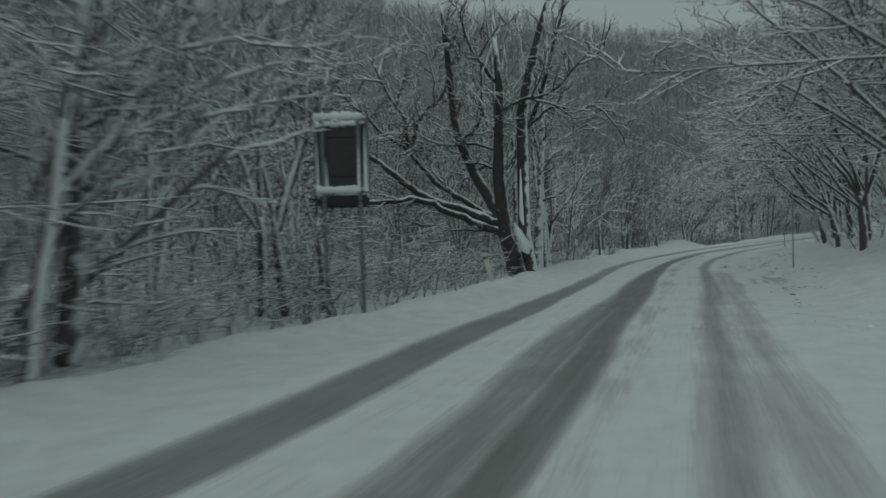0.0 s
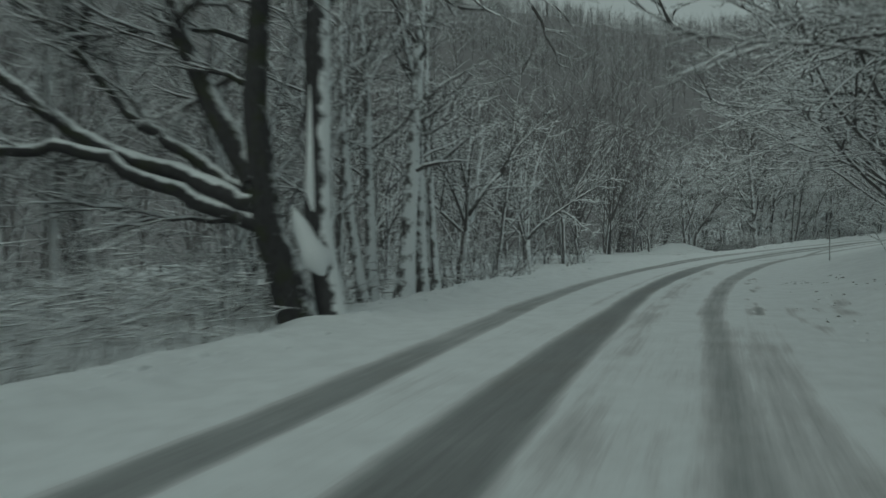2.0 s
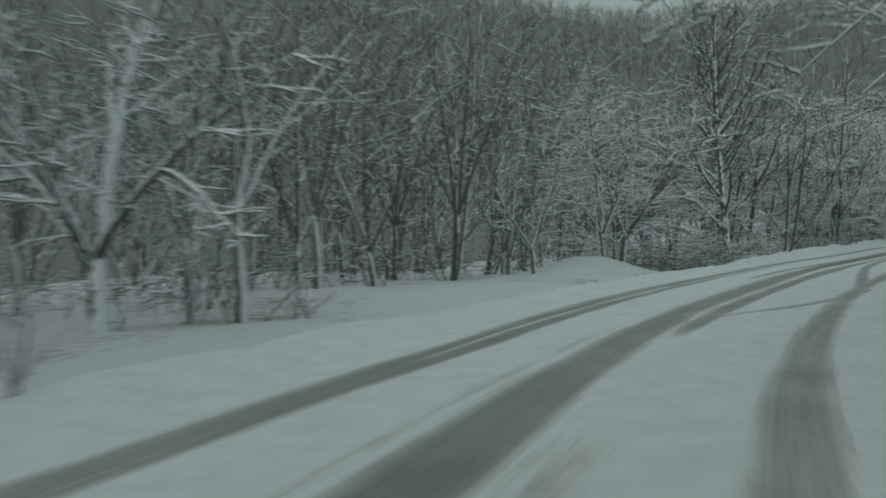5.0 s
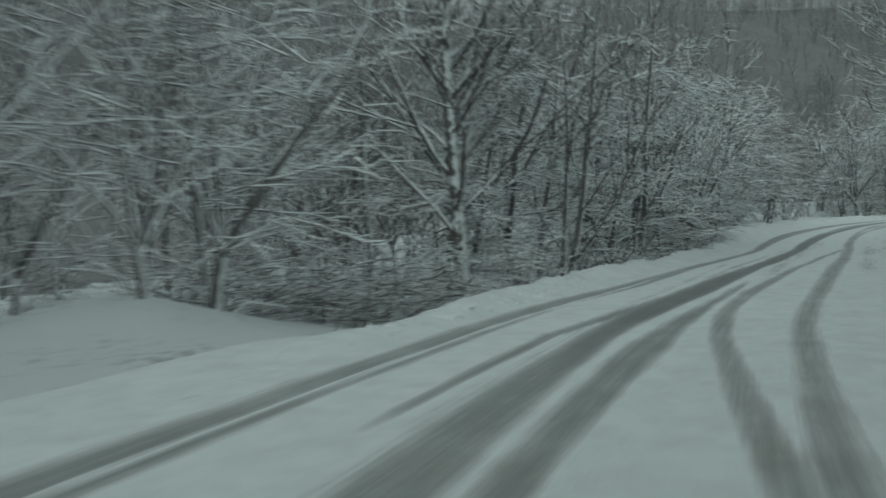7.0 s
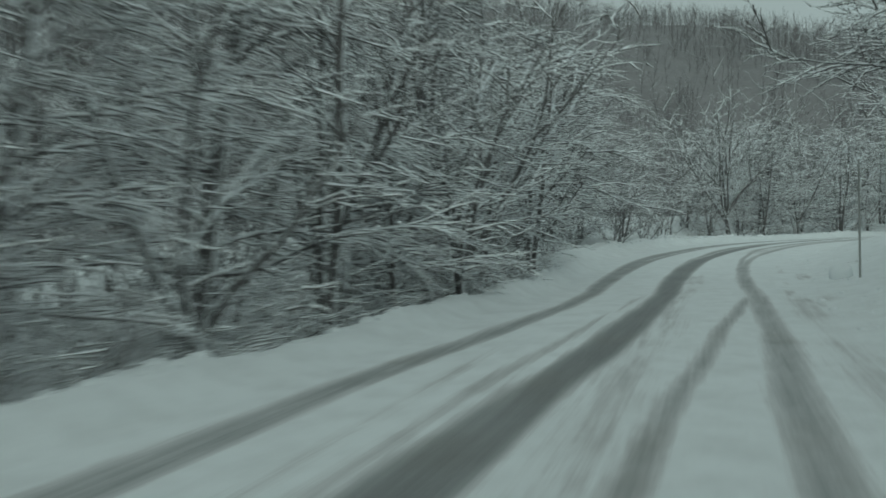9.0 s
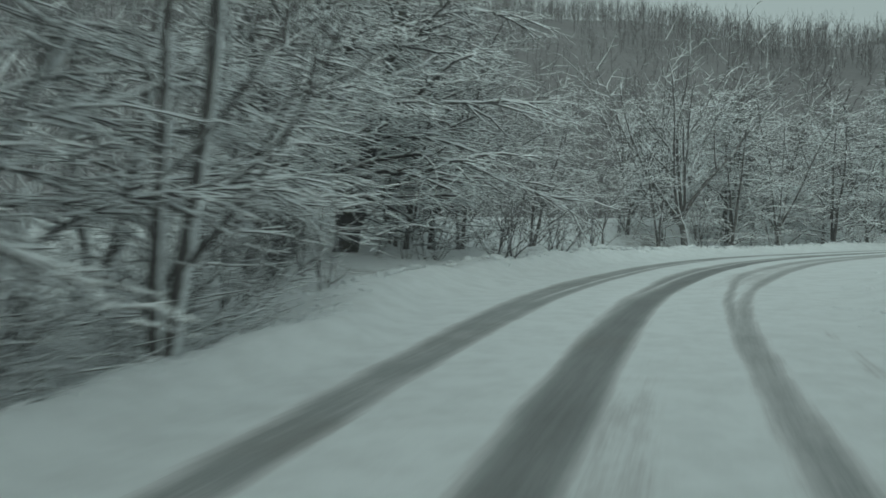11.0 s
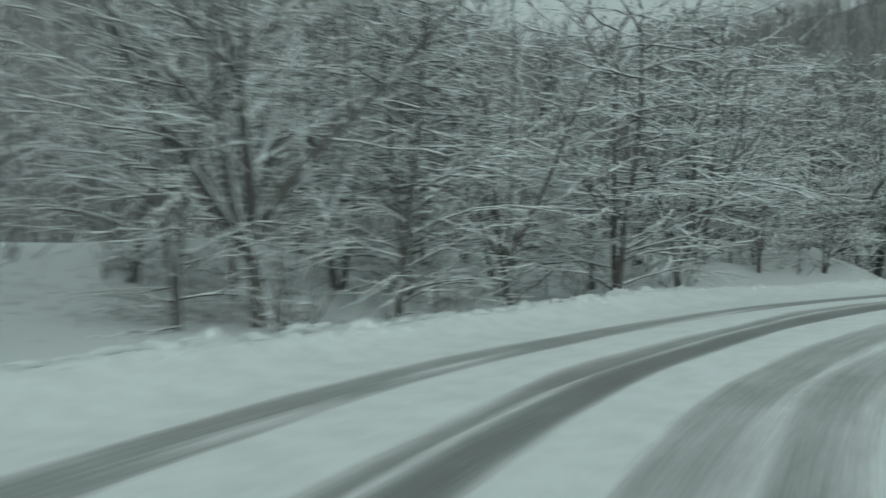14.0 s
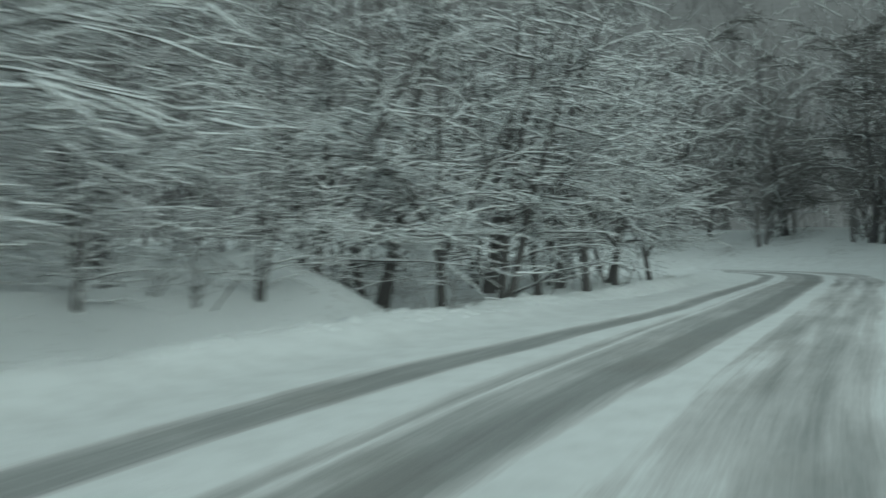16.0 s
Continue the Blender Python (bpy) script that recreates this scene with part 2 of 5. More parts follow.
def profile(s, d):
    """Height over the road of the ground at s along and d across (right positive)."""
    s, d = np.asarray(s, float), np.asarray(d, float)
    lump = wave(s, d, 1.1) * 0.6 + wave(s * 0.6, d, 0.4) * 0.35 + wave(s, d, 2.6) * 0.5
    crest = crest_of(s) + 0.2 * wave(s, 2, 2.2)
    left = smooth(0.0, 0.7, -d - np.minimum(np.interp(s, (108, 120, 138, 146), (3.85, 4.7, 4.6, 4.1)), crest - 0.55) + 0.12 * wave(s, 0, 3.0))
    tall = np.interp(s, (0, 46, 52, 70, 76, 104, 112, 136, 146), (0.12, 0.12, 0.05, 0.05, 0.22, 0.26, 0.22, 0.27, 0.20))
    ridge = tall * np.exp(-((-d - crest) / 0.65) ** 2) + 0.12 * left * lump * np.exp(-((-d - crest) / 1.5) ** 2)
    high = smooth(108, 118, s)
    drop = np.interp(s, (0, 32, 37, 47, 53, 70, 78, 98, 105, 130), (0.05, 0.05, 0.3, 0.3, 0.0, 0.0, 0.8, 0.8, 0.1, 0.0))
    gentle = np.interp(s, (103, 108, 116, 124, 130, 138, 148), (0, 0.65, 0.6, 0.42, 0.14, 0.10, 0.05))
    rise = gentle * smooth(4.2, 9.0, -d) + high * 1.25 * smooth(11.0, 14.5, -d) - drop * smooth(0.15, 1.7, -d - crest)
    floor_l = left * (0.12 * wave(s, d, 4.0) + 0.05 * wave(s, d, 1.1)) * smooth(5.5, 8, -d) + ridge * left + rise
    mound = 0.62 * np.exp(-((s - 70.7) / 1.9) ** 2 - ((d + 8.7) / 1.2) ** 2)
    foot = 6.1 + 0.35 * wave(s, 6, 2.6)
    bank = smooth(139.6, 141.6, s + 0.5 * wave(s, d, 1.7)) * (1 - smooth(147.0, 149.4, s + 0.4 * wave(s, d, 1.3))) * smooth(0.0, 2.0, -d - foot)
    bank = bank * (1 - 0.4 * np.exp(-((s - 145.6) / 0.9) ** 2)) * np.interp(s, (142, 146.5), (0.75, 1.15))
    mound = mound + bank * (1 + 0.28 * wave(s, d, 2.0) + 0.14 * wave(s, d, 0.8)) * (1 - 0.6 * smooth(10, 15, -d))
    pile = 0.95 * np.exp(-((s - 131.0) / 3.0) ** 2 - ((d + 12.4) / 1.3) ** 2)
    edge_r = 1.55 + 0.25 * wave(s, 9, 4.0)
    right = smooth(0.0, 1.2, d - edge_r)
    shoulder = right * (0.10 + 0.09 * lump) + 0.24 * np.clip(d - 2.4, 0, 9) + 0.03 * wave(s, d, 0.45) * right
    return floor_l + mound + pile + shoulder


def nearest(x, y):
    x, y = np.asarray(x, float).ravel(), np.asarray(y, float).ravel()
    s, d, z = np.empty(len(x)), np.empty(len(x)), np.empty(len(x))
    for a in range(0, len(x), 4000):
        b = slice(a, a + 4000)
        dx, dy = x[b, None] - ROAD[None, :, 0], y[b, None] - ROAD[None, :, 1]
        i = np.argmin(dx * dx + dy * dy, 1)
        k = np.arange(len(i))
        s[b] = SS[i] + dx[k, i] * TAN[i, 0] + dy[k, i] * TAN[i, 1]
        side = dx[k, i] * RIGHT[i, 0] + dy[k, i] * RIGHT[i, 1]
        d[b] = np.sign(side) * np.hypot(dx[k, i], dy[k, i])
        z[b] = ROAD[i, 2]
    return s, d, z


def height(x, y):
    """Height of the ground at x, y: road, verges, banks and the far slopes."""
    s, d, z = nearest(x, y)
    far = np.abs(d)
    x, y = np.asarray(x, float).ravel(), np.asarray(y, float).ravel()
    swell = 0.96 + 0.18 * wave(x + 40, y, 95) + 0.07 * wave(x, y, 40) + 0.22 * np.exp(-((x - 140) ** 2 + (y - 265) ** 2) / 60.0 ** 2)
    swell = swell - 0.13 * np.exp(-((x - 225) ** 2 + (y - 215) ** 2) / 62.0 ** 2)
    swell = swell - 0.26 * np.exp(-((x - 75) ** 2 + (y - 270) ** 2) / 58.0 ** 2)
    hill = 78.0 * np.tanh(np.clip(far - 38, 0, 600) / 115.0) * smooth(34, 80, far) * swell * (1 - 0.35 * smooth(170, 290, far))
    return z + profile(s, np.clip(d, -40, 40)) + hill, s, d


def place(s, d):
    """World place on the ground at s along and d across."""
    i = int(np.clip(np.searchsorted(SS, s), 0, len(SS) - 1))
    x, y = ROAD[i, :2] + RIGHT[i] * d
    return float(x), float(y), float(height([x], [y])[0][0])


# ---- mesh helpers ----
def mesh_ob(name, verts, faces, mat, parent=None, label="", smooth_shade=False):
    me = bpy.data.meshes.new(name)
    me.from_pydata(verts, [], faces)
    me.materials.append(mat)
    if smooth_shade:
        me.polygons.foreach_set("use_smooth", [True] * len(me.polygons))
    ob = new(name, me)
    if parent is not None:
        ob.parent = parent
    if label:
        ob["label"] = label
    return ob


def part(name, bm, mat, parent, label=""):
    me = bpy.data.meshes.new(name)
    bmesh.ops.recalc_face_normals(bm, faces=bm.faces)
    bm.to_mesh(me)
    bm.free()
    me.materials.append(mat)
    ob = new(name, me)
    ob.parent = parent
    if label:
        ob["label"] = label
    return ob


def box_bm(bm, size, at, bevel=0.0, turn=None):
    m = Matrix.Translation(at) @ (turn or Matrix.Identity(4)) @ Matrix.Diagonal((*size, 1))
    got = bmesh.ops.create_cube(bm, size=1.0, matrix=m)
    if bevel:
        edges = list({e for v in got["verts"] for e in v.link_edges})
        bmesh.ops.bevel(bm, geom=edges, offset=bevel, segments=2, affect="EDGES", clamp_overlap=True)
    return bm


def grid_faces(n, m):
    i, j = np.meshgrid(np.arange(n - 1), np.arange(m - 1), indexing="ij")
    a = (i * m + j).ravel()
    return np.stack([a, a + m, a + m + 1, a + 1], 1)


# ---- ground, slopes and road ----
def build_ground():
    near_x, near_y = np.r_[np.arange(-40, 120, 1.0), np.arange(120, 222, 2.0)], np.r_[np.arange(-30, 20, 1.4), np.arange(20, 160, 1.0)]
    xs = np.r_[-700, -450, -300, np.arange(-220, -42, 6), near_x, np.arange(226, 430, 7), 480, 700]
    ys = np.r_[-600, -350, -200, -130, -90, -65, -50, -40, near_y, np.arange(164, 430, 7), 480, 700]
    X, Y = np.meshgrid(xs, ys, indexing="ij")
    z, s, d = height(X, Y)
    under = smooth(-6.1, -5.4, d) * smooth(4.6, 3.9, d)
    z = z - 0.35 * under
    faces = grid_faces(len(xs), len(ys))
    mid = np.abs(d)[faces].mean(1) + 3 * wave(X.ravel(), Y.ravel(), 7)[faces[:, 0]]
    verts = np.stack([X.ravel(), Y.ravel(), z], 1).tolist()
    ob = mesh_ob("ground", verts, faces.tolist(), M_GROUND, smooth_shade=True)
    ob.data.materials.append(M_HILL)
    ob.data.polygons.foreach_set("material_index", (mid > 27).astype(int).tolist())
    tagged(ob, "snow-covered forest floor, banks and wooded slopes beside the road", "ground", kind="structure")


def wear(s, d):
    """How far the wheels have worn the snow away, 0 to 1."""
    sway = 0.04 * wave(s, 0, 9) + 0.02 * wave(s, 5, 2.5)

    def track(way, soft, deep, ends=None):
        """A worn band through (s, centre, half width) places."""
        a, c, h = zip(*way)
        band = deep * (1 - smooth(-soft, soft, np.abs(d - np.interp(s, a, c) - sway) - np.interp(s, a, h)))
        return band * (smooth(a[0], a[0] + 2.5, s) * (1 - smooth(a[-1] - 3, a[-1], s)) if ends else 1)

    outer = [(6, -2.99, 0.37), (10, -3.1, 0.37), (15, -2.95, 0.35), (20, -2.95, 0.27), (24, -2.98, 0.28), (29, -3.15, 0.26), (33, -3.33, 0.27), (37, -3.42, 0.24),
             (42, -3.5, 0.25), (48, -3.42, 0.26), (53, -3.35, 0.3), (59, -3.6, 0.36), (63, -3.68, 0.33), (72, -3.45, 0.28), (75, -3.4, 0.28), (79, -3.05, 0.27), (84, -2.85, 0.19),
             (87, -2.65, 0.18), (92, -2.3, 0.16), (95, -2.3, 0.18), (104, -2.9, 0.3), (113, -3.35, 0.43), (116, -3.4, 0.4), (126, -3.95, 0.36), (129, -4.0, 0.36), (134, -3.88, 0.3),
             (137, -3.75, 0.32), (142, -3.5, 0.35), (146, -3.2, 0.28), (151, -2.8, 0.22)]
    middle = [(6, -1.33, 0.45), (8.5, -1.4, 0.5), (10.8, -1.45, 0.5), (19, -1.36, 0.4), (22, -1.46, 0.38), (25, -1.48, 0.34), (29, -1.53, 0.3), (33, -1.56, 0.24), (37, -1.65, 0.22),
              (41, -1.66, 0.25), (49, -1.6, 0.34), (58, -1.78, 0.27), (63, -1.8, 0.3), (67, -1.81, 0.28), (71, -1.8, 0.22), (74.5, -1.68, 0.28), (77, -1.58, 0.31), (82, -1.42, 0.28),
              (84, -1.31, 0.24), (86, -1.18, 0.24), (89, -1.05, 0.25), (92, -0.95, 0.22), (95, -0.9, 0.22), (104, -1.2, 0.3), (112.6, -1.48, 0.37), (115, -1.6, 0.46), (119, -1.8, 0.46),
              (126, -2.06, 0.38), (128.5, -2.22, 0.46), (133, -2.23, 0.4), (136, -2.22, 0.54), (141.4, -1.85, 0.6), (144, -1.76, 0.74), (152, -1.6, 0.7)]
    inner = [(5.5, 0.14, 0.18), (11, 0.17, 0.17), (16, 0.18, 0.16), (19, 0.27, 0.23), (24.5, 0.2, 0.18), (29, 0.08, 0.18), (32, -0.04, 0.19), (36.4, -0.03, 0.19), (40.5, 0.0, 0.21),
             (49, 0.27, 0.26), (58, 0.33, 0.19), (63, 0.3, 0.17), (67.5, 0.48, 0.16), (74.5, 0.53, 0.14), (81.5, 0.56, 0.17), (83, 0.59, 0.19), (89, 0.72, 0.17), (94, 0.72, 0.17),
             (104, 0.4, 0.16), (112.7, 0.22, 0.1), (116, 0.2, 0.17), (126.4, -0.05, 0.22), (129, 0.0, 0.28), (134, 0.1, 0.3)]
    w = track(outer, 0.13, 0.6) * np.interp(s, (20, 28, 45, 52, 69, 75, 82, 88), (1, 0.8, 0.75, 1, 0.8, 0.8, 0.8, 0.85))
    core = track([(a, c + 0.35 * h * np.interp(a, (0, 14, 20, 105, 112), (1, 1, 0, 0, 1)), h * np.interp(a, (0, 14, 20, 105, 112, 136, 141), (0.6, 0.6, 1, 1, 0.62, 0.62, 0.42))) for a, c, h in middle], 0.14, 0.74)
    w = np.maximum(w, track(middle, 0.16, 0.52) * np.interp(s, (44, 51, 66, 74, 134, 141), (1, 0.8, 0.72, 1, 1, 0.8)))
    w = np.maximum(w, core * np.interp(s, (44, 51, 66, 74, 134, 141), (1, 0.72, 0.66, 1, 1, 0.82)))
    w = np.maximum(w, track(inner, 0.13, 0.44) * (1 - smooth(128, 134, s)))
    w = np.maximum(w, track([(12, 0.55, 0.05), (20.4, 0.81, 0.18), (30, 0.62, 0.1)], 0.14, 0.30, True))
    w = np.maximum(w, track([(53, -1.2, 0.1), (58.3, -1.24, 0.19), (65.4, -1.23, 0.16), (70.4, -1.11, 0.24), (72.6, -1.03, 0.17), (74.5, -0.96, 0.12), (81, -0.9, 0.06)], 0.10, 0.5, True))
    w = np.maximum(w, track([(65, -2.5, 0.06), (71.2, -2.38, 0.11), (72.9, -2.12, 0.12), (76.5, -1.85, 0.1), (82, -1.7, 0.1)], 0.07, 0.5, True))
    w = np.maximum(w, track([(61, 0.3, 0.1), (63.5, 0.28, 0.14), (67.4, -0.02, 0.14), (71.4, -0.41, 0.13), (74.5, -0.57, 0.13), (77.2, -0.6, 0.15), (83, -0.34, 0.11), (86, -0.09, 0.09),
                             (89, 0.08, 0.09), (91, 0.3, 0.09), (96, 0.65, 0.1)], 0.09, 0.44, True))
    w = np.maximum(w, track([(53.5, -2.3, 0.06), (56.2, -1.3, 0.08), (57.3, -0.85, 0.09), (58.1, -0.46, 0.12), (59.2, -0.06, 0.12), (61, 0.3, 0.1), (64.5, 0.8, 0.08)], 0.08, 0.4, True))
    w = np.maximum(w, track([(100, 0.45, 0.1), (108, 0.15, 0.1), (112.6, -0.15, 0.09), (115.2, -0.43, 0.11), (117, -0.55, 0.15), (126, -0.68, 0.26), (129, -0.66, 0.32), (136, -0.55, 0.3)], 0.09, 0.40, True))
    w = np.maximum(w, track([(79, -1.9, 0.06), (84, -1.78, 0.1), (90, -1.5, 0.08), (96, -1.2, 0.08)], 0.08, 0.30, True))
    # thin grey wash between and beside the lanes where the snow is driven flat
    broom = 0.8 + 0.22 * wave(s * 0.2, d * 6, 1.0) + 0.12 * wave(s * 0.5, d * 12, 1.0)
    start = 1 - smooth(26, 34, s)
    w = np.maximum(w, start * 0.30 * broom * smooth(-0.25, 0.05, d - 0.05 * wave(s, 8, 3)) * (1 - smooth(0.75, 1.05, d - 0.08 * wave(s, 3, 4))))
    w = np.maximum(w, start * 0.12 * broom * smooth(-3.5, -3.2, d) * (1 - smooth(-0.2, 0.0, d)))
    turn = smooth(110, 116, s) * (1 - smooth(130, 136, s))
    w = np.maximum(w, turn * 0.27 * broom * smooth(-0.95, -0.7, d - 0.05 * wave(s, 8, 3)) * (1 - smooth(0.25, 0.5, d - 0.08 * wave(s, 3, 4))))
    # ridges of snow left inside the tracks
    w = w - 0.40 * (1 - smooth(0.02, 0.07, np.abs(d - np.interp(s, (52, 59, 63, 72, 79), (-3.4, -3.55, -3.6, -3.34, -3.0)) - sway))) * smooth(50, 54, s) * (1 - smooth(78, 82, s))
    w = w - 0.30 * (1 - smooth(0.02, 0.07, np.abs(d - np.interp(s, (106, 113, 116, 128, 136), (-3.0, -3.2, -3.27, -3.86, -3.7)) - sway))) * smooth(106, 112, s) * (1 - smooth(135, 139, s))
    w = w - 0.30 * (1 - smooth(0.02, 0.06, np.abs(d + np.interp(s, (4, 11, 16), (1.28, 1.42, 1.4)) - sway))) * (1 - smooth(12, 17, s))
    w = w - 0.28 * (1 - smooth(0.02, 0.08, np.abs(d - np.interp(s, (112, 116, 126, 136, 144), (-1.62, -1.75, -2.2, -2.4, -2.2)) - sway))) * smooth(108, 114, s)
    w = w - 0.25 * (1 - smooth(0.02, 0.07, np.abs(d + 1.45 - sway))) * smooth(82, 85, s) * (1 - smooth(90, 94, s))
    # slush thrown beside the middle track, and dirty patches on the inner shoulder
    patch = smooth(-0.25, 0.55, wave(s, d * 4, 1.5) * 0.6 + wave(s, d * 6, 0.5) * 0.5)
    side = np.exp(-((d + np.interp(s, (20, 30, 80, 90), (0.75, 1.0, 0.75, 0.6)) - sway) / 0.3) ** 2) * (1 - smooth(46, 56, s) + smooth(78, 82, s) * (1 - smooth(98, 106, s)))
    w = np.maximum(w, side * (0.16 + 0.12 * patch))
    inner = smooth(0.95, 1.3, d) * (1 - smooth(1.9, 2.5, d)) * (smooth(14, 26, s) * (1 - smooth(44, 52, s)) + smooth(84, 90, s) * (1 - smooth(104, 110, s)))
    w = np.maximum(w, inner * smooth(-0.05, 0.75, wave(s * 0.4, d * 2.5, 1.5) * 0.7 + wave(s * 0.5, d * 4, 0.5) * 0.45) * np.interp(s, (14, 26, 50, 84), (0.2, 0.5, 0.5, 0.3)))
    scuff = np.exp(-((d - np.interp(s, (28, 34, 44), (0.72, 0.64, 0.60))) / 0.17) ** 2) * smooth(29, 32, s) * (1 - smooth(42, 46, s))
    w = np.maximum(w, 0.5 * scuff * smooth(-0.1, 0.5, wave(s, d * 5, 0.8) * 0.7 + wave(s, d * 3, 0.3) * 0.5))
    wash = np.exp(-((d - 1.35) / 0.3) ** 2) * smooth(80, 84, s) * (1 - smooth(92, 98, s))
    w = np.maximum(w, 0.27 * wash * (0.7 + 0.3 * wave(s, d * 2, 1.2)))
    w = np.maximum(w, 0.20 * np.exp(-((d + 2.15 - sway) / 0.12) ** 2) * smooth(0.0, 0.6, wave(s, 17, 20)))
    # wetter, browner stretch near the end
    late = smooth(130, 137, s)
    grain = 0.75 + 0.35 * wave(s * 0.25, d * 5, 1.0) + 0.2 * wave(s * 0.6, d * 9, 1.0)
    w = np.maximum(w, late * 0.46 * grain * smooth(-0.95, -0.6, d - 0.1 * wave(s, 8, 2)) * (1 - smooth(0.35, 0.7, d - 0.2 * wave(s, 3, 4))))
    w = w - 0.5 * late * np.exp(-((d + np.interp(s, (134, 142, 150), (1.25, 0.98, 0.85)) - sway) / 0.14) ** 2)
    return np.clip(w + 0.03 * wave(s, d, 0.5), 0, 1)


def build_road():
    along = np.r_[np.arange(-46, 52, 0.4), np.arange(52, 66, 0.1), np.arange(66, 235, 0.4)]
    mid = np.stack([np.interp(along, SS, ROAD[:, k]) for k in range(3)], 1)
    out = np.stack([np.interp(along, SS, RIGHT[:, k]) for k in range(2)], 1)
    cross = np.r_[np.arange(-6.3, -3.6, 0.15), np.arange(-3.6, 1.6, 0.06), np.arange(1.6, 4.9, 0.15)]
    S, D = np.meshgrid(along, cross, indexing="ij")
    X = mid[:, :1] + out[:, :1] * D
    Y = mid[:, 1:2] + out[:, 1:2] * D
    w = wear(S, D)
    on = smooth(-4.2, -3.4, D) * smooth(2.0, 1.2, D)
    Z = mid[:, 2:] + profile(S, D) + on * (0.035 * (1 - w) + 0.003 * wave(S, D, 1.6) + 0.003 * wave(S * 0.3, D, 0.3)) - 0.03 * on
    tuck = smooth(-5.9, -6.3, D) + smooth(4.4, 4.85, D)
    Z = Z - 0.25 * tuck
    faces = grid_faces(*S.shape)
    ob = mesh_ob("road", np.stack([X, Y, Z], -1).reshape(-1, 3).tolist(), faces[:, ::-1].tolist(), M_ROAD, smooth_shade=True)
    a = ob.data.attributes.new("bare", "FLOAT", "POINT")
    a.data.foreach_set("value", w.ravel())
    uv = ob.data.uv_layers.new(name="along")
    loops = np.empty(len(ob.data.loops), dtype=np.int32)
    ob.data.loops.foreach_get("vertex_index", loops)
    uv.data.foreach_set("uv", np.stack([S.ravel(), D.ravel()], 1)[loops].ravel())
    tagged(ob, "snowy mountain road with dark slushy wheel tracks", "road", kind="structure")


# ---- trees ----
class Wood:
    """Collects tapered tubes into one mesh."""

    def __init__(self):
        self.v, self.f, self.n = [], [], 0

    def tube(self, pts, rad, sides, cap=1.0):
        """A tube along pts; cap > 1 lifts its upper edge, as lying snow does."""
        pts = np.asarray(pts, float)
        n = len(pts)
        tan = np.gradient(pts, axis=0)
        tan /= np.linalg.norm(tan, axis=1)[:, None] + 1e-9
        ref = np.array([0, 0, 1.0]) if abs(tan[0, 2]) < 0.9 else np.array([1.0, 0, 0])
        side = np.cross(tan, ref)
        side /= np.linalg.norm(side, axis=1)[:, None] + 1e-9
        up = np.cross(side, tan)
        ang = np.arange(sides) * 2 * math.pi / sides + math.pi / 2
        co, si = np.cos(ang), np.sin(ang)
        lift = np.where(si > 0.5, cap, 1.0) * si
        rad = np.asarray(rad, float)
        ring = pts[:, None] + rad[:, None, None] * (co[None, :, None] * side[:, None] + lift[None, :, None] * up[:, None])
        b = self.n
        self.v.append(ring[:-1].reshape(-1, 3))
        self.v.append(pts[-1:])
        for i in range(n - 2):
            a = b + i * sides
            for k in range(sides):
                q = (k + 1) % sides
                self.f.append((a + k, a + q, a + sides + q, a + sides + k))
        a, tip = b + (n - 2) * sides, b + (n - 1) * sides
        for k in range(sides):
            self.f.append((a + k, a + (k + 1) % sides, tip))
        self.n += (n - 1) * sides + 1

    def finish(self, name, mat, parent, shade=False):
        return mesh_ob(name, np.concatenate(self.v).tolist(), self.f, mat, parent, smooth_shade=shade)


def wander(r, start, way, length, n, wob, lift):
    """A crooked line from start, bending by wob, rising or drooping by lift."""
    p, w, out = np.array(start, float), np.array(way, float), [np.array(start, float)]
    w /= np.linalg.norm(w)
    for _ in range(n):
        w = w + r.normal(0, wob, 3) + (0, 0, lift / n)
        w /= np.linalg.norm(w)
        p = p + w * length / n
        out.append(p.copy())
    return np.array(out)


def along(line, t):
    k = t * (len(line) - 1)
    i = min(int(k), len(line) - 2)
    return line[i] + (line[i + 1] - line[i]) * (k - i), line[i + 1] - line[i]


def aside(r, way, angle, flat, side=0):
    """A direction that leaves way by about angle, to the given side (-1, 1) or to any; flat 0..1 pulls it level."""
    way = way / (np.linalg.norm(way) + 1e-9)
    v = r.normal(0, 1, 3)
    if side:
        v = v * 0.38 + side * np.array([way[1], -way[0], 0.0]) / (math.hypot(way[0], way[1]) + 0.15)
    v -= way * (v @ way)
    v /= np.linalg.norm(v) + 1e-9
    out = way * math.cos(angle) + v * math.sin(angle)
    out[2] *= 1 - flat
    return out / (np.linalg.norm(out) + 1e-9)


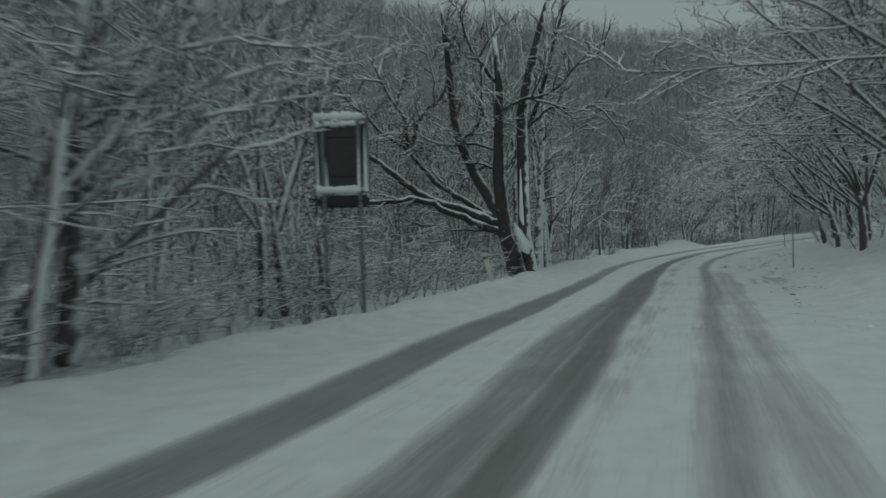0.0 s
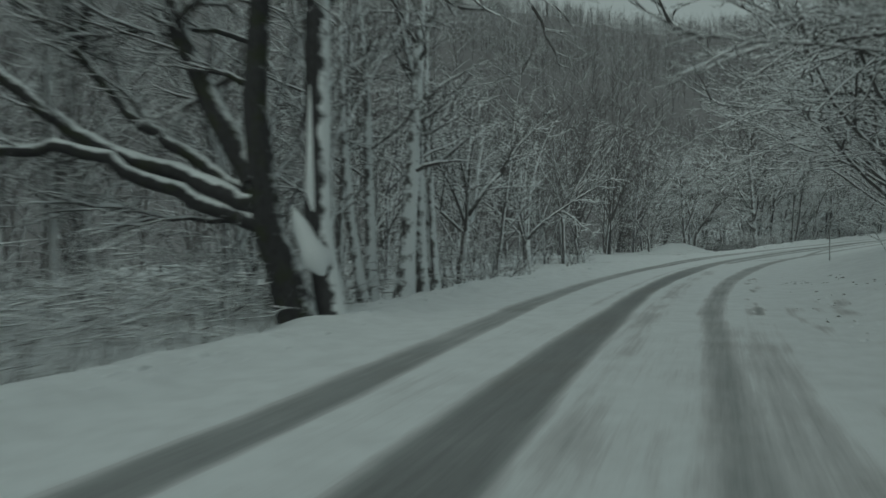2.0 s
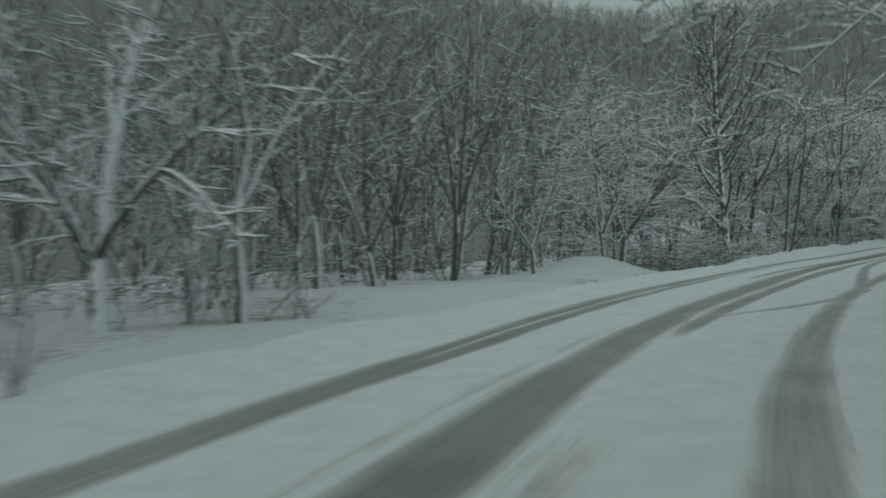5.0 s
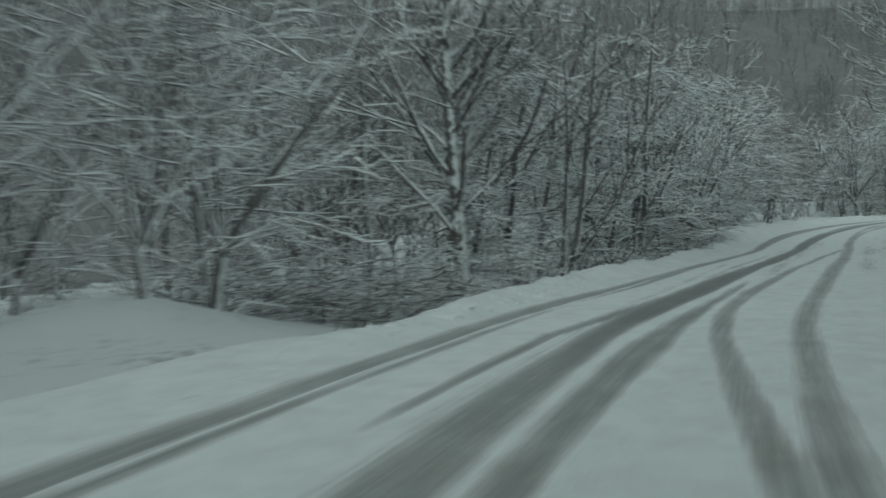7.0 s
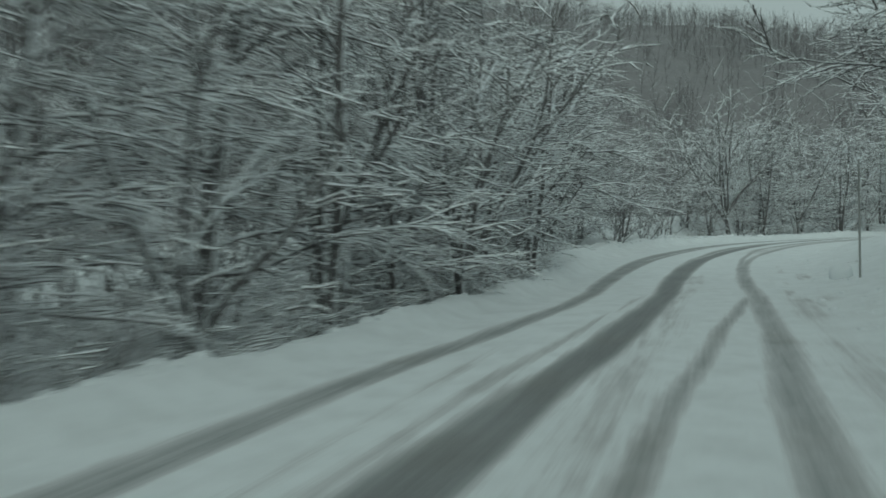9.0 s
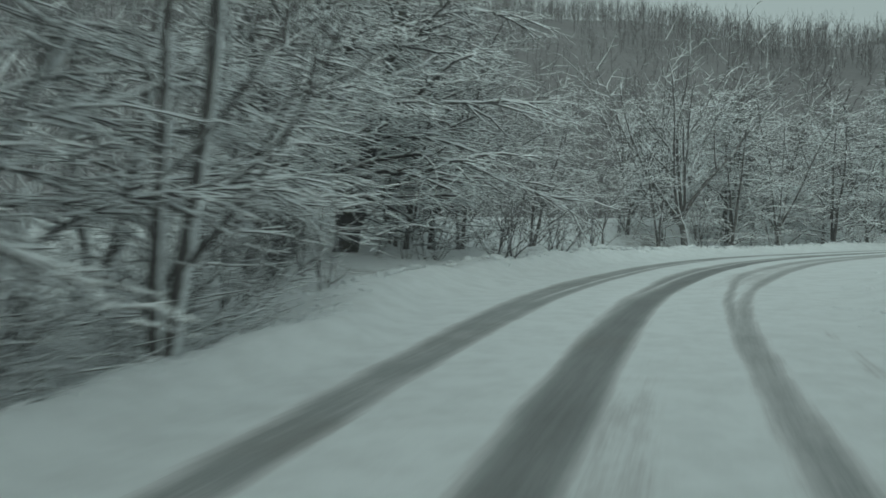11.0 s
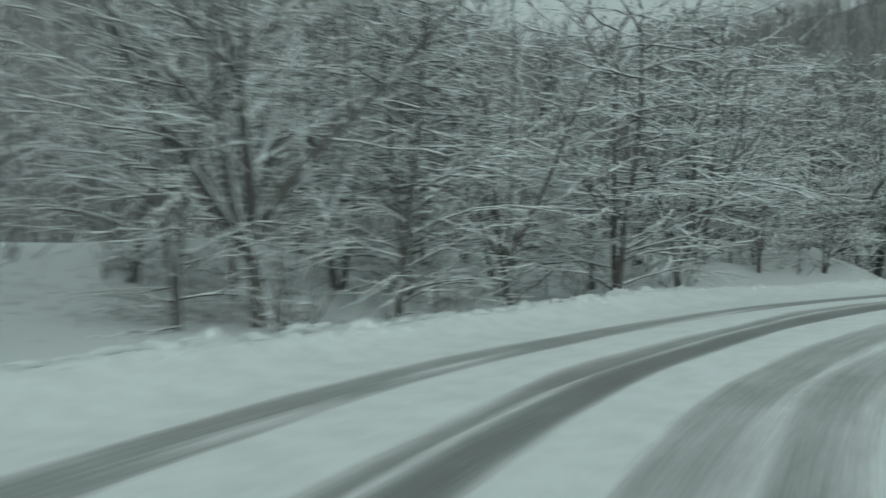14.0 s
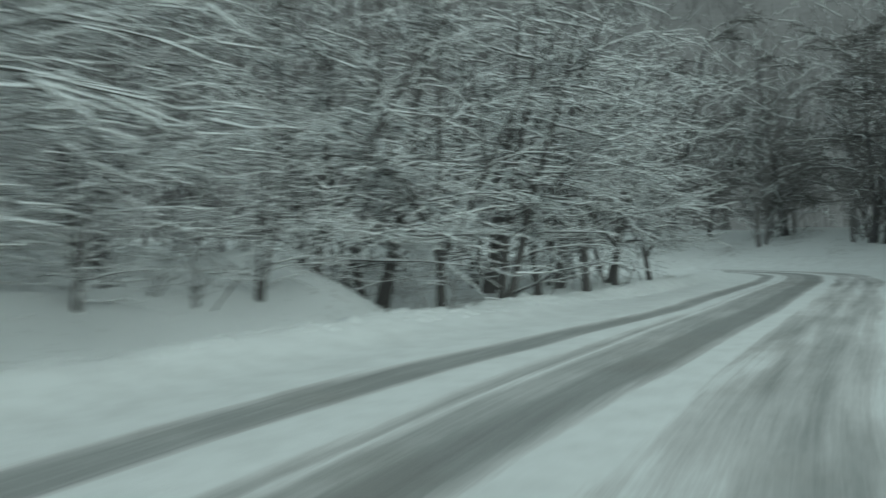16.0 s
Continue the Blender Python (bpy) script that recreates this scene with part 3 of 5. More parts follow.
def sprays(r, twigs, line, count, length, radius, flat, lift, subs, first=0.2, cap=1.8, near=True):
    """Twigs to either side along a branch, each with side twigs of its own, shorter towards the tip."""
    way_side = r.choice((-1, 1))
    for k, t in enumerate(np.linspace(first, 1.0, count)):
        p, w = along(line, min(1, max(0, t + r.uniform(-0.4, 0.4) / max(2, count))))
        ln = length * r.uniform(0.6, 1.3) * (1.2 - 0.65 * t)
        seg = 2 if near else 1
        turn = way_side * (1 if k % 2 else -1) if r.rand() < 0.8 else 0
        tw = wander(r, p, aside(r, w, r.uniform(0.45, 0.95) * (1 - 0.4 * (t > 0.93)), flat, turn), ln, seg, 0.17, lift)
        rd = radius * r.uniform(0.7, 1.3) * (1.1 - 0.25 * t)
        twigs.tube(tw, [*np.linspace(rd, rd * 0.6, seg), 0.003], 4, cap)
        for j, u in enumerate(np.linspace(0.22, 0.95, subs)):
            q, ww = along(tw, u)
            sub = wander(r, q, aside(r, ww, r.uniform(0.45, 0.85), flat, 1 if j % 2 else -1), ln * r.uniform(0.35, 0.6) * (1.15 - 0.5 * u), 1, 0.12, lift)
            twigs.tube(sub, [rd * 0.7, 0.002], 4, cap)


def build_tree(seed, high, stems, girth, first, branches, reach, rise, flat, droop, twigs_n, subs, mat=None, lean=0.035,
               label="bare snow-laden broadleaf tree at the forest edge", twig_r=0.013, cat="tree", near=True, splay=1.0, twig_mat=None, wob=0.05):
    """A leafless tree: stems, branches off each stem, twig sprays off each branch."""
    r = np.random.RandomState(seed)
    root = new(cat)
    trunk, crown = Wood(), Wood()
    sides, bn = (5, 5) if near else (4, 3)
    for k in range(stems):
        base = np.array([r.normal(0, 0.16), r.normal(0, 0.16), -0.3]) if stems > 1 else np.array([0, 0, -0.3])
        way = np.array([r.normal(0, lean), r.normal(0, lean), 1.0])
        if stems > 1:
            way[:2] += base[:2] * r.uniform(0.5, 1.4) * splay
        h = high * r.uniform(0.75, 1.05)
        n = 9 if near else 5
        line = wander(r, base, way, h, n, wob, 0.25)
        g = girth * r.uniform(0.7, 1.0) if k else girth
        rad = g * (1 - np.linspace(0, 1, n + 1) * 0.9) ** 0.9
        rad[0] *= 1.35
        trunk.tube(line, rad, 8 if near else 5)
        for i in range(branches):
            t = first + (0.97 - first) * (i + r.uniform(0, 1)) / branches
            p, w = along(line, t)
            a = r.uniform(0, 2 * math.pi)
            out = np.array([math.cos(a), math.sin(a), rise + r.normal(0, 0.2)])
            ln = reach * r.uniform(0.5, 1.2) * (1.1 - 0.75 * max(0, t - 0.35))
            bl = wander(r, p, out, ln, bn, 0.16, droop)
            br = max(twig_r * 1.5, g * 0.30 * (1.05 - 0.6 * t))
            limb = Wood() if near else crown
            limb.tube(bl, br * np.linspace(1, 0.3, bn + 1), sides, 1.5)
            sprays(r, crown, bl, twigs_n, ln * 0.42, twig_r, flat, droop * 0.6, subs, near=near)
            if r.rand() < 0.7:
                q, ww = along(bl, r.uniform(0.2, 0.5))
                b2 = wander(r, q, aside(r, ww, 0.7, flat * 0.6), ln * 0.7, bn - 1, 0.16, droop)
                limb.tube(b2, br * 0.55 * np.linspace(1, 0.25, bn), 4, 1.5)
                sprays(r, crown, b2, max(2, twigs_n - 2), ln * 0.36, twig_r, flat, droop * 0.6, subs, near=near)
            if near:
                limb.finish("branch", M_LIMB, root)
    trunk.finish("trunk", mat or M_TRUNK, root, True)
    tagged(crown.finish("crown", twig_mat or M_TWIG, root), kind="stuff")
    return tagged(root, label, cat)


def build_fan(seed, high, fork, limbs, spread, girth, branches, twigs_n, subs, mat, twig_mat, label, twig_r=0.013, lift=0.3, flat=0.1,
              bias=0.0, shoots=3, near=True, cat="tree"):
    """A leafless tree whose short trunk divides into rising limbs with rising side branches; bias throws them towards -x."""
    r = np.random.RandomState(seed)
    root = new(cat)
    crown = Wood()
    n = 8 if near else 4
    base = np.array([0, 0, -0.3])
    bole = wander(r, base, (r.normal(0, 0.04) - 0.12 * bias, r.normal(0, 0.04), 1), (fork + 0.3) * 1.35, 5 if near else 3, 0.05, 0.1)
    bole_r = girth * np.linspace(1, 0.62, len(bole))
    bole_r[0] *= 1.3
    lines = []
    turn = r.uniform(0, 6.28)
    for k in range(limbs):
        p, w = along(bole, r.uniform(0.66, 0.97) if k else 0.9)
        a = turn + 6.28 * (k + r.uniform(-0.3, 0.3)) / limbs
        lean = spread * (r.uniform(0.55, 1.25) if k else 0.15)
        way = np.array([math.cos(a) * math.sin(lean) - bias * r.uniform(0.5, 1.0), math.sin(a) * math.sin(lean), math.cos(lean)])
        lines.append((wander(r, p, way, (high - fork) * r.uniform(0.7, 1.05), n, 0.115, lift), girth * r.uniform(0.30, 0.5)))
    if near:  # limbs divide once more on their way up
        for line, g in lines[:limbs]:
            p, w = along(line, r.uniform(0.25, 0.5))
            lines.append((wander(r, p, aside(r, w, r.uniform(0.4, 0.75), flat * 0.5), np.linalg.norm(line[-1] - p) * r.uniform(0.6, 0.9), n - 2, 0.115, lift), g * 0.6))
        limbs, branches = len(lines), max(4, int(branches * 0.6))
    for k in range(shoots):
        a = r.uniform(0, 6.28)
        way = np.array([math.cos(a) * 0.5, math.sin(a) * 0.5, 1])
        lines.append((wander(r, base + (math.cos(a) * 0.2, math.sin(a) * 0.2, 0), way, high * r.uniform(0.2, 0.42), 4, 0.12, 0.1), 0.022))
    trunk = Wood()
    trunk.tube(bole, bole_r, 9 if near else 5)
    for k, (line, g) in enumerate(lines):
        big = k < limbs
        limb = Wood() if near and big else crown
        limb.tube(line, g * np.linspace(1, 0.16, len(line)), 7 if near and big else 4, 1.2)
        if near and big:
            limb.finish("limb", mat, root, True)
        full = np.linalg.norm(line[-1] - line[0])
        count = branches if big else max(3, branches // 3)
        for i in range(count):
            t = 0.1 + 0.87 * (i + r.uniform(0, 1)) / count
            p, w = along(line, t)
            out = aside(r, w, r.uniform(0.5, 1.05), flat)
            out[0] -= bias * 0.4
            ln = full * r.uniform(0.22, 0.42) * (1.1 - 0.55 * t)
            m = 4 if near else 2
            bl = wander(r, p, out, ln, m, 0.13, lift * 0.7)
            crown.tube(bl, max(twig_r * 1.15, g * 0.3 * (1.05 - 0.7 * t)) * np.linspace(1, 0.3, m + 1), 4, 1.5)
            sprays(r, crown, bl, twigs_n, ln * 0.42, twig_r, flat, lift * 0.4, subs, near=near)
    trunk.finish("trunk", mat, root, True)
    tagged(crown.finish("crown", twig_mat, root), kind="stuff")
    return tagged(root, label, cat)


def build_bough(seed, high, stems, boughs, reach, girth, label, mat, twig_mat, twig_r=0.019, low=0.14, aim=0.75, sag=0.35, dense=11, clear=1.5):
    """A tree with long boughs sagging under snow, most of them reaching towards +x; twigs stand in layers along each bough."""
    r = np.random.RandomState(seed)
    root = new("tree")
    crown = Wood()
    lines = []
    for k in range(stems):
        a = r.uniform(0, 6.28)
        base = np.array([0.16 * math.cos(a), 0.16 * math.sin(a), -0.3]) * (k > 0) + np.array([0, 0, -0.3]) * (k == 0)
        line = wander(r, base, (math.cos(a) * 0.16, math.sin(a) * 0.16, 1), high * (1 if k == 0 else r.uniform(0.6, 0.85)), 10, 0.06, 0.2)
        w = Wood()
        rad = girth * (1 if k == 0 else 0.65) * (1 - np.linspace(0, 1, 11) * 0.88)
        rad[0] *= 1.3
        w.tube(line, rad, 9)
        w.finish("trunk" if k == 0 else "stem", mat, root, True)
        lines.append(line)
    for k in range(boughs):
        line = lines[k % stems]
        t = low + (0.96 - low) * (k + r.uniform(0, 1)) / boughs
        p, w = along(line, t)
        a = r.normal(0, 1.0) if r.rand() < aim else r.uniform(0, 6.28)
        ln = reach * r.uniform(0.65, 1.15) * (1.05 - 0.5 * t)
        b = wander(r, p, (math.cos(a), math.sin(a), r.uniform(0.35, 0.8)), ln, 8, 0.10, -sag - 0.5)
        b[:, 2] = np.where(b[:, 2] < clear, clear - (clear - b[:, 2]) * 0.15, b[:, 2])
        thick = max(0.03, girth * 0.24 * (1.1 - 0.6 * t))
        limb = Wood()
        limb.tube(b, thick * np.linspace(1, 0.35, 9), 6, 1.6)
        sprays(r, crown, b, dense, ln * 0.24, twig_r, 0.55, -sag * 0.5, 5, 0.15, 1.9)
        for j in range(4):
            q, ww = along(b, r.uniform(0.15, 0.75))
            b2 = wander(r, q, aside(r, ww, r.uniform(0.4, 0.8), 0.4, 1 if j % 2 else -1), ln * r.uniform(0.3, 0.5), 4, 0.11, -sag * 0.6)
            limb.tube(b2, thick * 0.55 * np.linspace(1, 0.4, 5), 5, 1.7)
            sprays(r, crown, b2, 6, ln * 0.2, twig_r * 0.9, 0.5, -sag * 0.4, 4, 0.1, 1.9)
        limb.finish("bough", M_BOUGH, root, True)
    tagged(crown.finish("crown", twig_mat, root), kind="stuff")
    return tagged(root, label, "tree")


def seated(ob, s=None, d=None, x=None, y=None, turn=0.0, size=1.0, tilt=(0, 0), copy=True, group="", wide=1.0):
    if s is not None:
        x, y, z = place(s, d)
    else:
        z = float(height([x], [y])[0][0])
    m = pose(x, y, z, tilt[0], tilt[1], turn)
    got = copy_thing(ob, m) if copy else ob
    if not copy:
        got.matrix_basis = m
    got.scale = (size * wide, size * wide, size)
    if group:
        got["group"] = group
    return got


build_ground()
build_road()


# ---- trees: a few kinds, each grown once and then set out along the road ----
SLENDER = [build_tree(11 + i, 9.8, 1 + i % 2, 0.10, 0.14, 20 - 6 * (i % 2), 2.7, 1.05, 0.1, 0.4, 4, 2, M_PLASTER,
                      label="bare broadleaf tree with rising snow-dusted branches in the roadside wood", twig_r=0.014, splay=0.4) for i in range(3)]
CLUMP = [build_fan(31 + i, 9.4, 0.5, 4, 0.36, 0.12, 10, 4, 2, M_PALE, M_TWIG, "pale tree forking low with snow plastered on its limbs", 0.014) for i in range(3)]
LADEN = [build_fan(41 + i, 8.6, 0.8, 5, 0.52, 0.11, 10, 4, 2, M_PLASTER, M_LADEN, "forking tree with thick snow on its spreading branches", 0.018,
                   0.05, 0.42) for i in range(3)]
SPRAY = [build_tree(51 + i, 7.5, 2, 0.09, 0.05, 22, 3.0, 0.36, 0.5, -0.15, 6, 4, M_PLASTER, twig_r=0.0175, twig_mat=M_LADEN,
                    label="low spreading tree with layered snow-laden branches") for i in range(3)]
ARCH = [build_fan(61 + i, 9.5, 1.3, 6, 0.75, 0.15, 15, 6, 3, M_LIMB, M_BOUGH, "tree on the bank reaching snow-laden branches over the road", 0.0145,
                  0.15, 0.3, bias=0.55) for i in range(3)]
BUSH = [build_tree(71 + i, 2.4, 5, 0.020, 0.15, 4, 0.9, 0.8, 0.2, 0.1, 2, 1, twig_r=0.008, lean=0.35, near=False,
                   label="bare twiggy shrub dusted with snow on the verge", cat="shrub") for i in range(3)]
BACK = [build_fan(91 + i, 9.8, 1.4, 4, 0.42, 0.10, 8, 3, 2, (M_TRUNK, M_PALE)[i % 2], M_DEEP, "bare tree deeper in the snowy wood", 0.016,
                  near=False) for i in range(4)]
LAYER = [build_fan(96 + i, 8.6, 0.9, 5, 0.6, 0.11, 9, 4, 2, M_LIMB, M_TWIG, "spreading bare tree with snow on its branches", 0.019, 0.15, 0.25,
                   near=False) for i in range(2)]
BOUGH = [build_bough(201 + i, 9.0, 2, 22, 4.5, 0.14, "tree with long boughs sagging under thick snow", M_PLASTER, M_LADEN, 0.02, dense=13) for i in range(3)]
USED = set()
r = np.random.RandomState(5)
TAKEN = []  # places already planted


def plant(kinds, k, **where):
    ob = kinds[k % len(kinds)]
    first = ob.name not in USED
    USED.add(ob.name)
    return seated(ob, copy=not first, **where)


def key_tree(kinds, k, x, y, size=1.0, turn=0.0, **more):
    TAKEN.append((x, y))
    return plant(kinds, k, x=x, y=y, size=size, turn=turn, group="roadside trees", **more)


def free(x, y, gap):
    return all((x - a) ** 2 + (y - b) ** 2 > gap * gap for a, b in TAKEN)


# ---- the large dark maple beside the road ----
def build_maple(x, y):
    g = np.random.RandomState(3)
    root = new("tree")
    lines = []

    def limb(points, r0, r1, name="limb", mat=None, sides=9):
        line = spline([(a, b, h) for a, b, h in points], 0.25)[0]
        line = line + g.normal(0, 0.012 if name in ("trunk", "stem") else 0.03, line.shape)
        line = np.vstack([points[0], line[1:], points[-1]])
        w = Wood()
        w.tube(line, np.linspace(r0, r1, len(line)) * (1 + 0.02 * g.normal(0, 1, len(line))), sides, 1.25 if name == "limb" else 1.0)
        w.finish(name, mat or M_MAPLE, root, True)
        lines.append((line, r1))

    limb([(0.02, 0, -0.4), (-0.08, 0, 0.0), (-0.22, -0.1, 0.8), (-0.46, -0.2, 1.3), (-0.62, -0.25, 2.0), (-0.62, -0.25, 2.8), (-0.57, -0.2, 3.9), (-0.48, -0.1, 5.0),
          (-0.5, 0, 7.0), (-0.65, 0.1, 9.8)], 0.34, 0.08, "trunk", M_MAPLE, 12)
    limb([(0.5, 0.2, -0.4), (0.46, 0.2, 0.2), (0.32, 0.2, 0.95), (0.17, 0.2, 2.05), (0.15, 0.2, 3.2), (0.22, 0.2, 4.3), (0.4, 0.25, 6.0), (1.3, 0.4, 9.2)], 0.24, 0.06,
         "stem", M_PATCH, 12)
    limb([(-0.62, -0.2, 2.0), (-1.0, 0, 2.6), (-1.45, 0, 3.55), (-1.85, -0.1, 4.45), (-2.1, -0.2, 5.6), (-2.2, -0.2, 7.4), (-2.4, -0.3, 9.3)], 0.20, 0.07, "limb", M_MAPLE)
    limb([(-0.62, -0.2, 1.7), (-1.6, 0, 2.1), (-2.55, -0.1, 2.4), (-3.44, -0.2, 2.86), (-4.3, -0.3, 3.6), (-5.1, -0.4, 4.22), (-5.9, -0.5, 5.1), (-6.7, -0.5, 6.2), (-7.6, -0.6, 7.2)], 0.15, 0.04)
    limb([(-0.58, -0.2, 1.4), (-1.5, -0.1, 1.72), (-2.33, -0.25, 2.1), (-3.22, -0.3, 2.5), (-4.57, -0.5, 2.48), (-5.4, -0.6, 2.52), (-6.3, -0.7, 2.58), (-7.9, -0.8, 2.9)], 0.13, 0.03)
    limb([(-4.57, -0.5, 2.48), (-5.9, -0.2, 2.78), (-7.2, 0.0, 3.5), (-8.0, 0.1, 3.65)], 0.05, 0.02)
    limb([(-0.64, -0.2, 1.85), (-1.3, 0.2, 2.2), (-1.87, 0.3, 2.6), (-2.65, 0.4, 3.07), (-3.4, 0.5, 3.97), (-3.7, 0.5, 4.3), (-4.64, 0.6, 5.1), (-5.6, 0.7, 6.05), (-6.5, 0.8, 7.1)], 0.11, 0.03)
    limb([(-3.5, 0.5, 4.1), (-3.4, 0.4, 5.0), (-2.9, 0.3, 5.6), (-2.35, 0.2, 6.2), (-2.0, 0.1, 7.4)], 0.06, 0.025)
    limb([(-3.6, 0.5, 4.3), (-3.63, 0.3, 5.2), (-4.15, 0.3, 6.1), (-4.7, 0.2, 7.2)], 0.05, 0.02)
    limb([(-5.1, -0.4, 4.2), (-5.8, -0.6, 3.95), (-6.6, -0.8, 3.86), (-7.9, -1.0, 4.3)], 0.06, 0.02)
    limb([(-0.62, -0.2, 3.5), (-1.2, 0.0, 3.7), (-1.6, 0.0, 3.95), (-1.95, -0.1, 4.4)], 0.05, 0.03)
    limb([(-0.52, -0.15, 1.35), (-1.1, 0.2, 1.45), (-1.55, 0.3, 1.48), (-2.1, 0.5, 1.5), (-2.67, 0.6, 1.67), (-3.5, 0.8, 1.85)], 0.05, 0.015)
    limb([(-1.85, -0.1, 4.4), (-1.2, -0.3, 5.0), (-1.0, -0.4, 6.1), (-1.2, -0.4, 7.6)], 0.06, 0.02)
    limb([(-0.55, 0.15, 4.2), (-1.3, 0.3, 4.4), (-2.5, 0.5, 4.45), (-3.8, 0.6, 4.6)], 0.05, 0.015)
    limb([(-0.5, 0.1, 5.4), (0.5, -0.2, 5.85), (1.3, -0.3, 6.05), (2.4, -0.4, 7.2)], 0.08, 0.02)
    limb([(0.28, 0.2, 4.7), (1.2, 0.2, 5.5), (2.2, 0.1, 5.4), (3.1, 0, 5.8)], 0.05, 0.015)
    limb([(0.22, 0.2, 4.3), (0.9, 0.6, 5.9), (1.5, 0.8, 7.6), (1.9, 0.9, 9.3)], 0.09, 0.03)
    limb([(-0.5, 0.15, 6.4), (-1.3, 0.4, 7.6), (-1.8, 0.5, 9.2)], 0.08, 0.02)
    for points, r0, r1 in (([(0.36, 0.02, 0.6), (0.16, -0.02, 1.05), (-0.04, -0.04, 1.5), (-0.24, -0.1, 2.1)], 0.24, 0.07),
                           ([(0.28, 0.04, 1.2), (0.14, 0.06, 2.1), (0.12, 0.05, 3.2), (0.2, 0.06, 4.3), (0.3, 0.1, 5.2)], 0.12, 0.06)):
        crust = Wood()
        line = spline(points, 0.12)[0]
        swell = np.sqrt(np.linspace(0.01, 4, len(line))).clip(0, 1)
        crust.tube(line, swell * np.linspace(r0, r1, len(line)) * (1 + 0.16 * g.normal(0, 1, len(line))).clip(0.6, 1.3), 11)
        crust.finish("snow_crust", M_SNOW, root, True)
    crown = Wood()
    for line, tip in list(lines[2:]):
        for k in range(3):
            p, w = along(line, g.uniform(0.25, 0.9))
            way = aside(g, w, g.uniform(0.5, 0.95), 0.1)
            way[1] *= 0.6
            b = wander(g, p, way, g.uniform(1.0, 2.4), 7, 0.22, 0.35)
            limb_part = Wood()
            limb_part.tube(b, np.linspace(g.uniform(0.03, 0.055), 0.012, 8), 6, 1.35)
            limb_part.finish("branch", M_LIMB, root, True)
            lines.append((b, 0.012))
    for line, tip in lines:
        for t in np.linspace(0.3, 1.0, max(4, int(len(line) * 0.8))):
            p, w = along(line, t)
            if p[2] < (4.3 if p[0] > -0.75 else 1.5):
                continue
            b = wander(g, p, aside(g, w, g.uniform(0.5, 1.0), 0.25), g.uniform(0.7, 1.6), 4, 0.2, 0.1)
            crown.tube(b, [0.028, 0.023, 0.018, 0.013, 0.004], 5, 1.4)
            sprays(g, crown, b, 5, 0.55, 0.011, 0.3, 0.1, 3)
    tagged(crown.finish("crown", M_LIMB, root), kind="stuff")
    tagged(root, "large dark mossy maple with snow plastered on trunk and limbs", "tree", "roadside trees")
    root.matrix_basis = pose(x, y, float(height([x], [y])[0][0]), 0, 0, 0)
    TAKEN.append((x, y))


build_maple(2.42, 29.8)


# ---- pale trunks plastered with snow behind the maple ----
def build_plastered(seed, x, y, stems, girth):
    ob = build_tree(seed, 11.5, stems, girth, 0.3, 10, 1.9, 0.6, 0.3, 0.1, 5, 3, M_CRUST, 0.03,
                    "tall pale trunks plastered white with blown snow", splay=0.3)
    TAKEN.append((x, y))
    return seated(ob, x=x, y=y, copy=False, group="roadside trees")


for seed, x, y, stems, girth in ((131, 3.66, 35.75, 1, 0.21), (132, 3.08, 35.6, 2, 0.14), (133, 4.1, 36.5, 1, 0.14), (135, 4.58, 37.3, 2, 0.10), (136, 2.2, 35.0, 1, 0.07)):
    build_plastered(seed, x, y, stems, girth)
for seed, x, y, high, girth in ((181, -3.05, 16.8, 8.0, 0.14), (182, -3.5, 16.4, 7.0, 0.11), (183, -2.5, 17.6, 6.5, 0.09)):
    TAKEN.append((x, y))
    seated(build_fan(seed, high, 1.5, 3, 0.4, girth, 9, 4, 3, M_PATCH, M_TWIG, "crooked dark tree half plastered with blown snow", 0.013),
           x=x, y=y, copy=False, group="roadside trees")
TAKEN.append((25.45, 76.5))
seated(build_tree(134, 12.0, 2, 0.21, 0.20, 22, 4.6, 0.95, 0.1, 0.35, 6, 3, M_CRUST, label="stout twin-stemmed pale tree with a fan of snow-lined rising branches",
                  twig_r=0.016, splay=0.25, lean=0.0, wob=0.02),
       x=25.45, y=76.5, copy=False, group="roadside trees")


def build_dark(seed, x, y, stems, girth, lean=0.03, turn=0.0):
    ob = build_tree(seed, 10.5, stems, girth, 0.22, 14 // stems + 4, 2.6, 0.5, 0.35, 0.1, 6, 3, M_TRUNK, lean,
                    "thick dark trunk with snow on its limbs at the wood's edge", splay=0.6, twig_r=0.015)
    TAKEN.append((x, y))
    return seated(ob, x=x, y=y, copy=False, group="roadside trees", turn=turn)


